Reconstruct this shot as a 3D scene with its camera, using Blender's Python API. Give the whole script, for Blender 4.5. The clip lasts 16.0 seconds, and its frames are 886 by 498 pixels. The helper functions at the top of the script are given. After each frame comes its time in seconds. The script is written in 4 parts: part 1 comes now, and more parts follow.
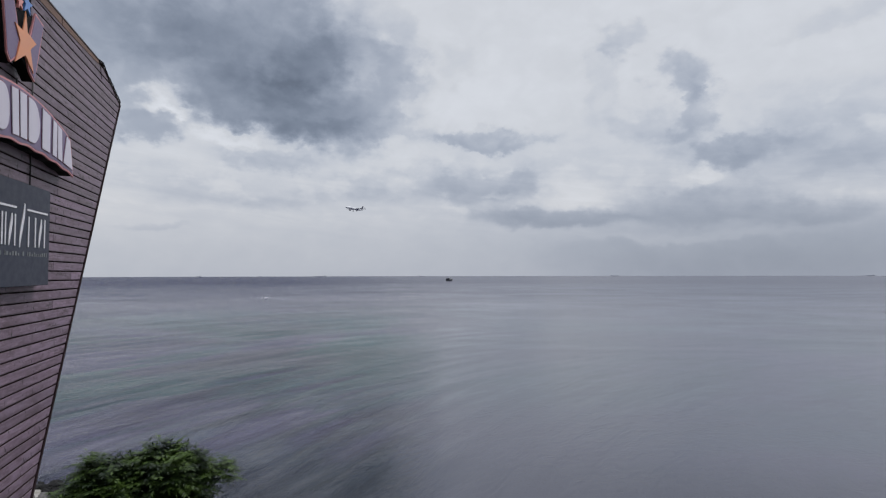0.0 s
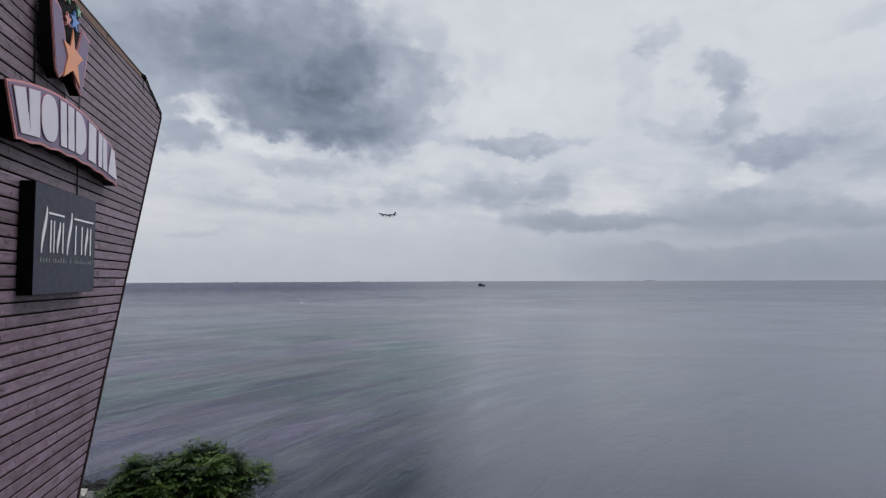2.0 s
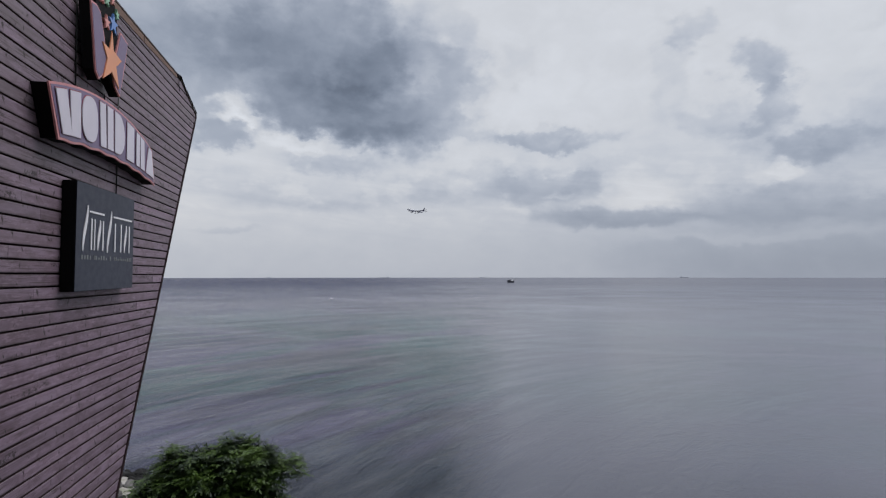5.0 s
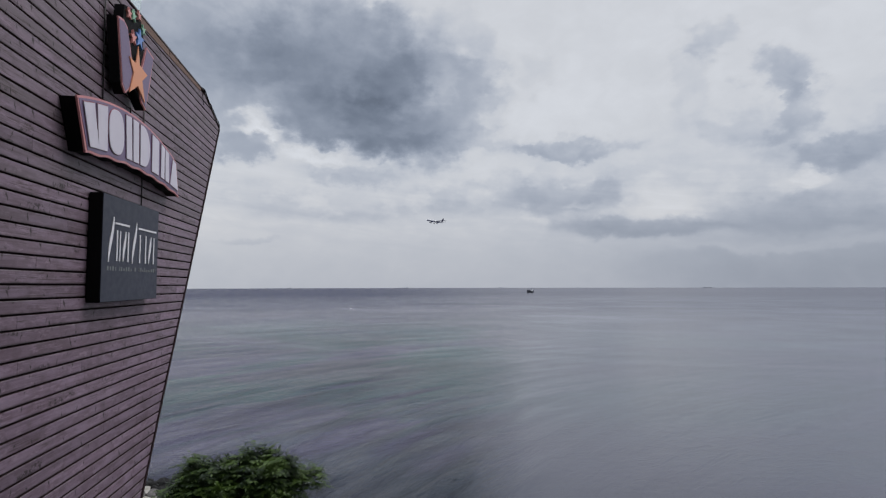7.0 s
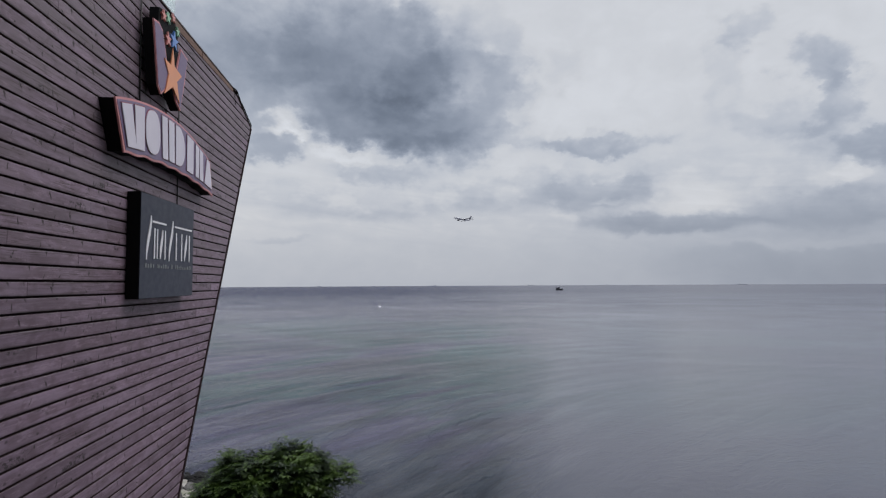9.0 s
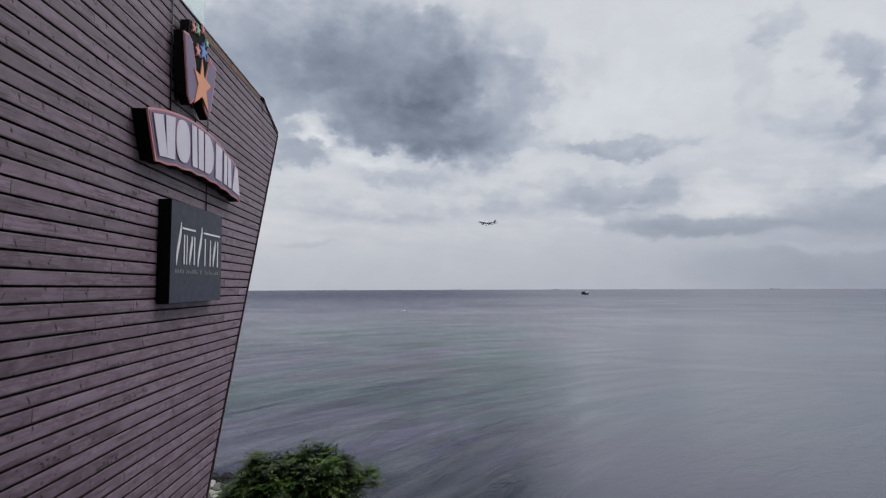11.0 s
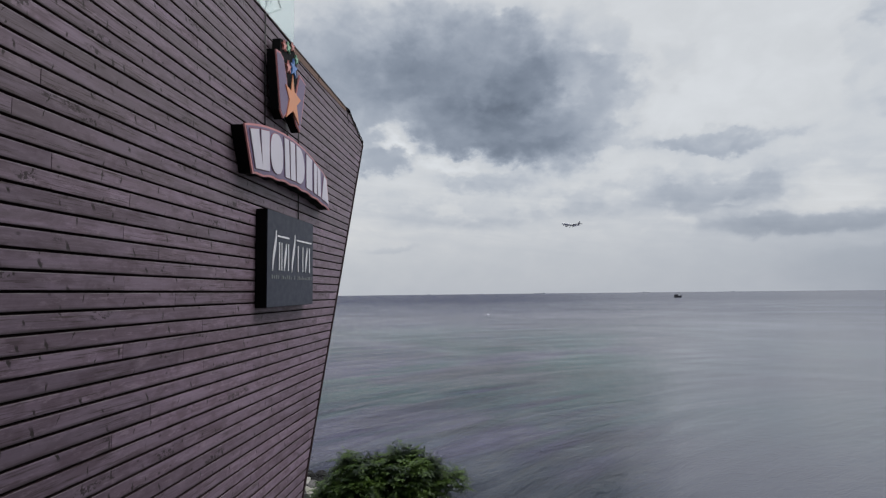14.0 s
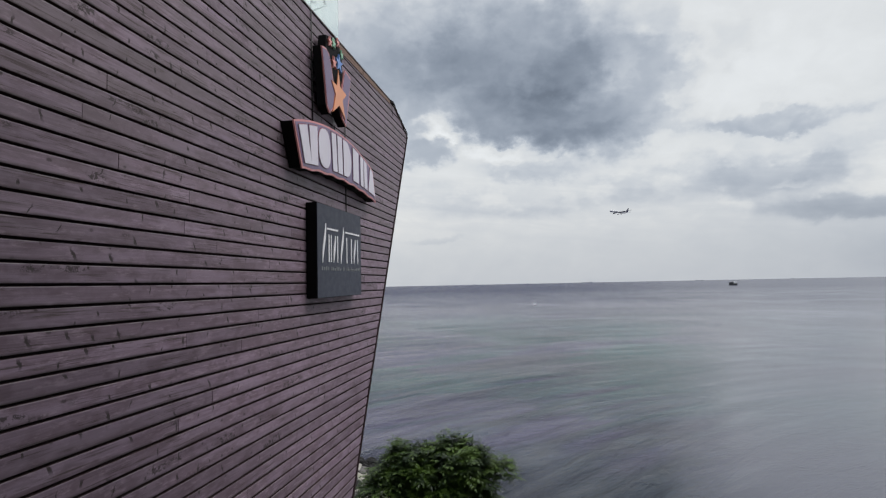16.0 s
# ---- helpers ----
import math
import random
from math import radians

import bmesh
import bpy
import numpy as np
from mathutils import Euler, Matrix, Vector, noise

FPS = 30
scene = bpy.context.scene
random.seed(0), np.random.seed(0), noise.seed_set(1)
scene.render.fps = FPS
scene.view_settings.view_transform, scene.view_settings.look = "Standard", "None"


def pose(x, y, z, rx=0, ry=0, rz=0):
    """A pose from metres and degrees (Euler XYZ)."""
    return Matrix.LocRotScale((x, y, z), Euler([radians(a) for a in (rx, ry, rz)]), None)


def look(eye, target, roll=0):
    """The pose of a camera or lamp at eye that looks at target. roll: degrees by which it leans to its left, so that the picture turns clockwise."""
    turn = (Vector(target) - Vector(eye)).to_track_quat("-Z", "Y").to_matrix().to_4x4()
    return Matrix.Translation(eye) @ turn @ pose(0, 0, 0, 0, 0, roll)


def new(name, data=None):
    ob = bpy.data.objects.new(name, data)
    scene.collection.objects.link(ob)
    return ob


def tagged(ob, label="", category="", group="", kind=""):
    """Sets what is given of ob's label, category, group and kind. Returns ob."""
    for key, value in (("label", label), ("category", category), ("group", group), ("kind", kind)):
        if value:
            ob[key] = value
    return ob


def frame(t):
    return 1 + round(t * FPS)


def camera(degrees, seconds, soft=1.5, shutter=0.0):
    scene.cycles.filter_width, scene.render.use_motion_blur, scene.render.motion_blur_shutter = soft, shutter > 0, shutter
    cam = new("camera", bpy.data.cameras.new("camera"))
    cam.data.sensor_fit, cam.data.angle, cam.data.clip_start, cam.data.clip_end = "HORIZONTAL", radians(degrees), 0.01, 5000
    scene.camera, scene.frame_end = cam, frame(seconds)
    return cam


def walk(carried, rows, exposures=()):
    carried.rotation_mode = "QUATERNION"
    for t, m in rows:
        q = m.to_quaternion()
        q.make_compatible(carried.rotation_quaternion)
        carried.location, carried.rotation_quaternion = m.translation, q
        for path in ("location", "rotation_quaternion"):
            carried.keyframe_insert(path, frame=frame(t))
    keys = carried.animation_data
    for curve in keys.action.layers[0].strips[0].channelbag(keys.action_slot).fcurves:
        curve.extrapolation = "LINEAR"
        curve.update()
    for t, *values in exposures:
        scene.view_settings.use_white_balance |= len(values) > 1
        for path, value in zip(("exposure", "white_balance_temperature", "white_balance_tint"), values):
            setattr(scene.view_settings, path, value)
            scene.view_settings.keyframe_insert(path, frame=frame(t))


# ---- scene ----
# The walk: seconds, eye, yaw (to the left), pitch (up), lean to the left
cam = camera(77.0, 16.0, soft=1.25)
PATH = [
    (0.0, (0.000, 0.000, 14.000), 6.74, 2.63, -0.12),
    (0.5, (0.006, 0.014, 14.012), 7.49, 2.80, 0.10),
    (1.0, (0.010, 0.006, 14.014), 7.86, 2.86, 0.10),
    (1.5, (-0.007, 0.004, 14.015), 8.79, 3.14, -0.08),
    (2.0, (-0.008, 0.023, 14.013), 10.05, 3.17, -0.22),
    (2.5, (-0.018, 0.038, 14.007), 10.90, 3.16, -0.08),
    (3.0, (-0.028, 0.052, 13.994), 11.56, 3.09, -0.13),
    (3.5, (-0.024, 0.052, 14.007), 12.35, 2.75, -0.24),
    (6.0, (-0.061, 0.095, 14.047), 13.61, 2.96, 0.06),
    (6.5, (-0.072, 0.111, 14.055), 14.40, 3.55, -0.02),
    (7.0, (-0.087, 0.120, 14.035), 14.98, 3.84, -0.13),
    (7.5, (-0.099, 0.127, 14.018), 15.94, 3.63, -0.38),
    (8.0, (-0.097, 0.129, 14.012), 16.81, 3.37, -0.36),
    (8.5, (-0.117, 0.141, 14.010), 17.47, 3.30, -0.40),
    (9.0, (-0.130, 0.146, 14.012), 17.85, 3.63, -0.33),
    (11.5, (-0.105, 0.127, 14.037), 20.94, 3.97, -0.04),
    (12.0, (-0.110, 0.138, 14.026), 21.74, 3.64, 0.03),
    (12.5, (-0.127, 0.138, 14.022), 23.86, 3.61, -0.36),
    (13.0, (-0.146, 0.151, 13.994), 26.19, 4.09, -0.59),
    (13.5, (-0.146, 0.136, 14.011), 27.58, 4.35, -0.67),
    (14.0, (-0.134, 0.142, 14.021), 28.84, 4.52, -0.66),
    (14.5, (-0.111, 0.101, 14.029), 31.11, 4.49, -0.75),
    (15.0, (-0.100, 0.087, 14.036), 32.39, 4.32, -0.78),
    (15.5, (-0.105, 0.096, 14.010), 33.02, 4.36, -1.25),
    (16.0, (-0.119, 0.097, 14.015), 33.50, 3.59, -1.20),
]


def aim(eye, yaw, pitch, roll):
    a, b = radians(yaw), radians(pitch)
    way = Vector((-math.sin(a) * math.cos(b), math.cos(a) * math.cos(b), math.sin(b)))
    return look(eye, Vector(eye) + way, roll)


EXPOSURES = [(0.0, -0.13, 6220, 12), (2.5, -0.11, 6220, 12), (9.0, -0.17, 6270, 12), (11.5, -0.13, 6260, 12), (12.5, -0.14, 6290, 11), (14.5, -0.06, 6380, 10), (15.0, 0.04, 6430, 10), (16.0, 0.09, 6450, 9)]
walk(cam, [(t, aim(eye, yaw, pitch, roll)) for t, eye, yaw, pitch, roll in PATH], EXPOSURES)


# ---- node helpers ----
class Nodes:
    """Short calls for building a node tree."""

    def __init__(self, tree):
        self.tree = tree
        tree.nodes.clear()

    def put(self, socket, value):
        if hasattr(value, "is_linked"):
            self.tree.links.new(value, socket)
        elif isinstance(value, (tuple, list)) and len(value) == 3 and socket.type == "RGBA":
            socket.default_value = (*value, 1)
        else:
            socket.default_value = value

    def add(self, kind, ins=None, **props):
        node = self.tree.nodes.new(kind)
        for key, value in props.items():
            setattr(node, key, value)
        for key, value in (ins or {}).items():
            self.put(node.inputs[key], value)
        return node

    def m(self, op, a, b=0.0, c=0.0, clamp=False):
        return self.add("ShaderNodeMath", {0: a, 1: b, 2: c}, operation=op, use_clamp=clamp).outputs[0]

    def v(self, op, a, b=(0, 0, 0)):
        return self.add("ShaderNodeVectorMath", {0: a, 1: b}, operation=op).outputs[0]

    def scaled(self, vec, x, y, z):
        return self.v("MULTIPLY", vec, (x, y, z))

    def noise(self, vec, scale, detail=4.0, rough=0.55, distort=0.0):
        return self.add("ShaderNodeTexNoise", {"Vector": vec, "Scale": scale, "Detail": detail, "Roughness": rough, "Distortion": distort}).outputs["Fac"]

    def smooth(self, x, lo, hi, a=0.0, b=1.0):
        return self.add("ShaderNodeMapRange", {"Value": x, "From Min": lo, "From Max": hi, "To Min": a, "To Max": b}, interpolation_type="SMOOTHSTEP").outputs["Result"]

    def line(self, x, lo, hi, a=0.0, b=1.0):
        return self.add("ShaderNodeMapRange", {"Value": x, "From Min": lo, "From Max": hi, "To Min": a, "To Max": b}).outputs["Result"]

    def mix(self, fac, a, b, blend="MIX"):
        n = self.add("ShaderNodeMix", data_type="RGBA", blend_type=blend)
        self.put(n.inputs[0], fac), self.put(n.inputs[6], a), self.put(n.inputs[7], b)
        return n.outputs[2]

    def xyz(self, vec):
        n = self.add("ShaderNodeSeparateXYZ", {0: vec})
        return n.outputs[0], n.outputs[1], n.outputs[2]

    def join(self, x, y, z):
        return self.add("ShaderNodeCombineXYZ", {0: x, 1: y, 2: z}).outputs[0]

    def place(self):
        return self.add("ShaderNodeTexCoord").outputs["Object"]

    def chance(self):
        return self.add("ShaderNodeObjectInfo").outputs["Random"]

    def bump(self, height, strength, distance):
        return self.add("ShaderNodeBump", {"Height": height, "Strength": strength, "Distance": distance}).outputs[0]

    def surface(self, **ins):
        names = {"color": "Base Color", "rough": "Roughness", "metal": "Metallic", "normal": "Normal", "ior": "IOR", "clear": "Transmission Weight", "gloss": "Specular IOR Level", "alpha": "Alpha", "through": "Subsurface Weight"}
        node = self.add("ShaderNodeBsdfPrincipled", {names[k]: v for k, v in ins.items()})
        self.add("ShaderNodeOutputMaterial", {0: node.outputs[0]})


def material(name):
    made = bpy.data.materials.new(name)
    made.use_nodes = True
    return made, Nodes(made.node_tree)


# ---- sky and sun ----
SUN_AZ, SUN_EL = 50.0, 57.0

world = bpy.data.worlds.new("overcast_sky")
scene.world = world
world.use_nodes = True
W = Nodes(world.node_tree)
way = W.v("NORMALIZE", W.add("ShaderNodeTexCoord").outputs["Generated"])
wx, wy, wz = W.xyz(way)
az = W.m("MULTIPLY", W.m("ARCTAN2", wx, wy), 57.2958)
el = W.m("MULTIPLY", W.m("ARCSINE", wz), 57.2958)
flat = W.join(W.m("DIVIDE", az, 10.0), W.m("DIVIDE", el, 7.0), 0.0)


def wave(shift, scale, detail, rough, distort=0.0):
    """Noise round zero over the sky."""
    return W.m("SUBTRACT", W.noise(W.v("ADD", flat, (shift, shift * 1.7, shift * 0.3)), scale, detail, rough, distort), 0.5)


high = W.smooth(el, 3.0, 14.0, 0.45, 1.0)
roll_a, roll_b = wave(0.0, 1.5, 2.0, 0.45), wave(5.7, 1.5, 2.0, 0.45)
fray_a, fray_b = wave(2.9, 4.4, 6.0, 0.58), wave(8.3, 4.4, 6.0, 0.58)
ragged_az = W.m("ADD", az, W.m("MULTIPLY", W.m("ADD", W.m("MULTIPLY", roll_a, 8.0), W.m("MULTIPLY", fray_a, 5.2)), high))
ragged_el = W.m("ADD", el, W.m("MULTIPLY", W.m("ADD", W.m("MULTIPLY", roll_b, 4.6), W.m("MULTIPLY", fray_b, 3.4)), high))

# clouds: azimuth, elevation, half width, half height, stops of grey (below zero: a bright break), hardness of the edge
HEAVY_BANK = [
    (-23.0, 16.6, 9.5, 2.6, 0.60, 7.0), (-26.0, 22.5, 10.5, 4.4, 0.62, 5.0), (-33.0, 21.5, 15.5, 7.4, 0.50, 11.0), (-17.0, 17.8, 8.4, 5.2, 0.50, 10.0),
    (-13.0, 22.5, 3.4, 4.6, 0.20, 7.0), (-24.0, 11.7, 4.2, 1.1, 0.36, 5.5), (-35.4, 13.4, 3.2, 1.2, 0.50, 6.0), (-11.0, 13.8, 4.5, 0.8, 0.20, 4.5),
    (-21.0, 14.6, 6.5, 1.1, 0.30, 6.0), (-37.0, 22.5, 8.0, 4.2, 0.30, 5.0),
]
SCATTERED = [
    (-1.9, 13.5, 5.4, 1.1, 0.52, 5.5), (16.6, 18.2, 2.3, 1.9, 0.46, 6.0), (17.4, 15.2, 2.0, 2.2, 0.38, 5.5), (14.3, 14.7, 3.2, 1.6, 0.24, 5.0),
    (20.6, 11.4, 3.6, 1.5, 0.52, 6.0), (16.5, 12.2, 3.0, 1.6, 0.20, 5.0), (11.0, 22.3, 2.4, 1.5, 0.30, 5.0), (9.8, 18.6, 1.6, 3.6, 0.14, 4.0),
    (28.8, 13.0, 6.0, 3.6, 0.26, 4.0), (30.0, 21.0, 4.0, 1.0, 0.16, 4.0), (26.0, 9.8, 8.0, 2.0, 0.22, 4.0), (-5.5, 21.5, 2.0, 1.4, 0.12, 4.0),
]
LOW_BANDS = [
    (-2.6, 8.8, 5.2, 1.8, 0.42, 5.0), (4.2, 5.7, 7.5, 1.05, 0.52, 6.0), (17.6, 6.5, 6.6, 1.7, 0.44, 5.0), (26.5, 5.2, 4.5, 1.0, 0.30, 5.0),
    (-23.0, 7.8, 10.5, 0.9, 0.22, 3.0), (-13.0, 9.3, 5.0, 1.4, 0.18, 3.5), (-34.0, 4.6, 3.0, 0.35, 0.16, 4.0), (-33.0, 9.3, 8.0, 0.7, 0.12, 3.0),
    (3.0, 9.5, 12.0, 2.2, 0.08, 3.0), (25.0, 2.0, 19.0, 3.2, 0.58, 3.0), (0.0, 0.0, 70.0, 5.0, 0.46, 2.5), (8.0, 9.0, 45.0, 6.0, 0.12, 4.0),
]
BREAKS = [
    (-33.5, 15.3, 2.8, 1.2, -0.70, 5.0), (6.2, 8.4, 3.4, 1.4, -0.22, 5.0), (-1.4, 7.8, 1.7, 0.45, -0.28, 5.0), (17.2, 3.6, 8.0, 0.45, -0.16, 4.0),
    (18.2, 9.3, 1.3, 0.7, -0.28, 4.0), (-15.3, 20.3, 1.6, 1.5, -0.28, 4.0), (-21.5, 18.0, 4.5, 0.6, -0.22, 4.0), (-36.5, 25.0, 2.2, 1.4, -0.20, 3.5),
    (-28.5, 13.0, 3.0, 0.8, -0.18, 4.0), (-12.0, 11.6, 5.0, 0.8, -0.10, 3.5), (-4.5, 17.5, 6.0, 4.5, -0.06, 3.0),
]
depth = -0.05
for a, e, ra, re, deep, hard in HEAVY_BANK + SCATTERED + LOW_BANDS + BREAKS:
    dx = W.m("DIVIDE", W.m("SUBTRACT", ragged_az, a), ra)
    dy = W.m("DIVIDE", W.m("SUBTRACT", ragged_el, e), re)
    far = W.m("SQRT", W.m("ADD", W.m("MULTIPLY", dx, dx), W.m("MULTIPLY", dy, dy)))
    soft_edge = W.m("ADD", 1.0, W.m("EXPONENT", W.m("MULTIPLY", W.m("SUBTRACT", far, 1.0), hard * 1.35)))
    base_dark = W.line(dy, -1.0, 1.0, deep * 1.25, deep * 0.75)
    depth = W.m("ADD", depth, W.m("DIVIDE", base_dark, soft_edge))
# thin streaks drawn out along the horizon, soft folds within the clouds, and more cloud round the rest of the sky
streak = W.noise(W.join(W.m("DIVIDE", az, 9.0), W.m("DIVIDE", W.m("ADD", el, W.m("MULTIPLY", az, 0.10)), 1.3), 3.0), 1.0, 5.0, 0.55, 0.6)
thin = W.m("MULTIPLY", W.m("SUBTRACT", streak, 0.5), W.m("MULTIPLY", W.smooth(el, 2.0, 7.0, 0.0, 0.42), W.smooth(el, 9.0, 14.0, 1.0, 0.05)))
fold = W.m("MULTIPLY", W.m("ADD", W.m("MULTIPLY", wave(1.3, 3.0, 3.0, 0.5, 0.4), 0.9), W.m("MULTIPLY", wave(3.1, 9.0, 3.0, 0.5, 0.3), 0.20)), W.m("MULTIPLY", high, W.line(depth, 0.0, 1.6, 0.24, 0.75)))
# small torn puffs with crisp edges
puff_mask = W.m("MULTIPLY", W.smooth(depth, 0.02, 0.45), W.smooth(el, 3.5, 9.0))
puff = W.m("MULTIPLY", W.smooth(wave(4.4, 3.4, 6.0, 0.52, 0.4), -0.06, 0.12, -0.05, 0.07), puff_mask)
beyond = W.m("MULTIPLY", W.smooth(W.noise(W.scaled(way, 1, 1, 2), 2.2, 5.0), 0.42, 0.68), W.smooth(wy, 0.75, 0.25, 0.0, 0.9))
# paler rims where the sun comes through the thin edges
rim_at = W.m("DIVIDE", W.m("SUBTRACT", depth, 0.24), 0.14)
rim = W.m("MULTIPLY", W.m("EXPONENT", W.m("MULTIPLY", W.m("MULTIPLY", rim_at, rim_at), -1.0)), W.m("MULTIPLY", W.smooth(el, 4.0, 8.0), W.smooth(wave(6.1, 3.4, 3.0, 0.5), 0.0, 0.16, 0.0, -0.16)))
depth = W.m("ADD", W.m("ADD", depth, thin), W.m("ADD", W.m("ADD", W.m("ADD", fold, puff), rim), beyond))
light = W.m("MULTIPLY", W.m("POWER", 2.0, W.m("SUBTRACT", 1.0, depth)), W.smooth(el, 28.0, 75.0, 0.35, 0.74))
tint_r = W.m("ADD", W.line(light, 0.2, 0.7, 0.85, 0.978), W.smooth(el, 13.0, 3.0, 0.0, 0.022))
tint_b = W.m("SUBTRACT", W.line(light, 0.2, 0.7, 1.25, 1.015), W.smooth(el, 13.0, 3.0, 0.0, 0.020))
cloud = W.join(W.m("MULTIPLY", light, tint_r), light, W.m("MULTIPLY", light, tint_b))
sky = W.add("ShaderNodeTexSky", sky_type="NISHITA", sun_disc=False, sun_elevation=radians(SUN_EL), sun_rotation=radians(SUN_AZ))
blue = W.v("MULTIPLY", sky.outputs[0], (0.1, 0.1, 0.1))
seen = W.mix(0.04, cloud, blue)
W.add("ShaderNodeOutputWorld", {0: W.add("ShaderNodeBackground", {"Color": seen, "Strength": 1.0}).outputs[0]})

sun = new("sun", bpy.data.lights.new("sun", "SUN"))
sun.data.energy, sun.data.angle, sun.data.color = 1.6, radians(28), (1.0, 0.97, 0.93)
a, b = radians(SUN_AZ), radians(SUN_EL)
sun.matrix_world = look((0, 0, 60), Vector((0, 0, 60)) - Vector((math.sin(a) * math.cos(b), math.cos(a) * math.cos(b), math.sin(b))))


# ---- materials ----
def plain(name, color, rough=0.5, metal=0.0, vary=0.15, grain=30.0, bump=0.15, depth=0.002, gloss=0.5):
    """A paint, plastic or metal with mottling at two scales and fine relief."""
    made, n = material(name)
    at = n.place()
    big, small = n.noise(at, grain * 0.12, 3), n.noise(at, grain, 5)
    f = n.m("ADD", n.m("MULTIPLY", big, 0.6), n.m("MULTIPLY", small, 0.4))
    lo, hi = tuple(c * (1 - vary) for c in color), tuple(min(1, c * (1 + vary)) for c in color)
    n.surface(color=n.mix(n.line(f, 0.3, 0.7), lo, hi), rough=n.line(small, 0.3, 0.7, max(0.02, rough - 0.08), rough + 0.08), metal=metal, gloss=gloss, normal=n.bump(small, bump, depth))
    return made


def board_wood():
    """Old stained boards, weathered to a purple brown grey."""
    made, n = material("weathered_stained_boards")
    true_at, r = n.place(), n.chance()
    at = n.v("ADD", true_at, n.join(n.m("MULTIPLY", r, 37.0), n.m("MULTIPLY", r, 11.0), n.m("MULTIPLY", r, 5.0)))
    grain = n.noise(n.scaled(at, 1.2, 30, 46), 1.0, 6, 0.66, 0.8)
    cloudy = n.noise(n.scaled(at, 4.2, 4, 7), 1.0, 5, 0.60, 0.9)
    patch = n.noise(n.scaled(at, 0.55, 1, 1.6), 1.0, 4, 0.6)
    wear = n.noise(n.scaled(at, 5.0, 8, 20), 1.0, 6, 0.72)
    base = n.mix(n.line(grain, 0.30, 0.70), (0.130, 0.098, 0.124), (0.250, 0.198, 0.245))
    base = n.mix(n.smooth(cloudy, 0.42, 0.64, 0.0, 0.62), base, (0.104, 0.070, 0.086))
    base = n.mix(n.smooth(patch, 0.44, 0.66, 0.0, 0.45), base, (0.112, 0.078, 0.092))
    base = n.mix(n.smooth(wear, 0.52, 0.66, 0.0, 0.65), base, (0.310, 0.262, 0.300))
    # faint pale lilac clouds where the stain has thinned
    pale_cloud = n.smooth(n.noise(n.scaled(at, 1.5, 3, 8), 1.0, 4, 0.55, 0.6), 0.48, 0.66, 0.0, 0.55)
    base = n.mix(pale_cloud, base, (0.262, 0.218, 0.270))
    tone = n.line(r, 0, 1, 0.80, 1.20)
    base = n.v("MULTIPLY", base, n.join(n.m("MULTIPLY", tone, 1.08), n.m("MULTIPLY", tone, 0.965), n.m("MULTIPLY", tone, 1.045)))
    tx, ty, tz = n.xyz(true_at)
    exposed = n.smooth(tz, 13.4, 16.2)
    # the upper boards bleached to a grey brown
    base = n.mix(n.m("MULTIPLY", exposed, n.smooth(patch, 0.36, 0.62, 0.10, 0.50)), base, (0.196, 0.160, 0.178))
    # brown worn streaks along the grain, in groups
    streak = n.m("MULTIPLY", n.smooth(n.noise(n.scaled(at, 2.2, 16, 70), 1.0, 5, 0.72, 0.5), 0.50, 0.62), n.smooth(n.m("ADD", n.noise(n.scaled(at, 0.9, 2, 5), 1.0, 3), n.m("MULTIPLY", exposed, 0.09)), 0.50, 0.62))
    base = n.mix(n.m("MULTIPLY", streak, 0.85), base, (0.058, 0.036, 0.034))
    # knots and short dark checks across the grain, some of them fine and pale
    ax, ay, az_ = n.xyz(at)
    cell = n.join(n.m("MULTIPLY", ax, 4.2), n.m("MULTIPLY", az_, 7.3), 0.0)
    spots = n.add("ShaderNodeTexVoronoi", {"Vector": cell, "Scale": 1.0, "Randomness": 1.0}, voronoi_dimensions="2D")
    sx, sz, sy = n.xyz(n.v("SUBTRACT", spots.outputs["Position"], cell))
    pick = n.xyz(spots.outputs["Color"])
    wob = n.m("MULTIPLY", n.m("SUBTRACT", n.noise(at, 24.0, 3), 0.5), 0.20)
    lean = n.m("MULTIPLY", sz, n.line(pick[1], 0, 1, -0.35, 0.35))
    tick = n.m("MULTIPLY", n.smooth(n.m("ABSOLUTE", n.m("ADD", n.m("ADD", sx, lean), wob)), n.line(pick[1], 0, 1, 0.010, 0.034), n.line(pick[1], 0, 1, 0.030, 0.072), 1.0, 0.0), n.smooth(n.m("ABSOLUTE", sz), 0.02, n.line(pick[2], 0, 1, 0.10, 0.50), 1.0, 0.0))
    tick = n.m("MULTIPLY", tick, n.line(n.smooth(n.m("ADD", pick[0], n.m("MULTIPLY", exposed, 0.12)), 0.42, 0.66), 0, 1, 0.0, 1.1))
    knot = n.m("MULTIPLY", n.smooth(n.m("ADD", spots.outputs["Distance"], wob), 0.03, 0.12, 1.0, 0.0), n.smooth(pick[2], 0.86, 0.90))
    # black mould in a few smudges, the marks over the lower edges come further down
    mould = n.m("MULTIPLY", n.smooth(n.noise(n.scaled(at, 22, 20, 30), 1.0, 3, 0.7), 0.46, 0.58), n.smooth(n.noise(n.scaled(at, 1.5, 2, 5.0), 1.0, 2), 0.63, 0.69))
    dark = n.m("ADD", n.m("MULTIPLY", tick, 0.95), n.m("ADD", n.m("MULTIPLY", knot, 0.7), n.m("MULTIPLY", mould, 0.9)), clamp=True)
    base = n.mix(dark, base, (0.032, 0.019, 0.020))
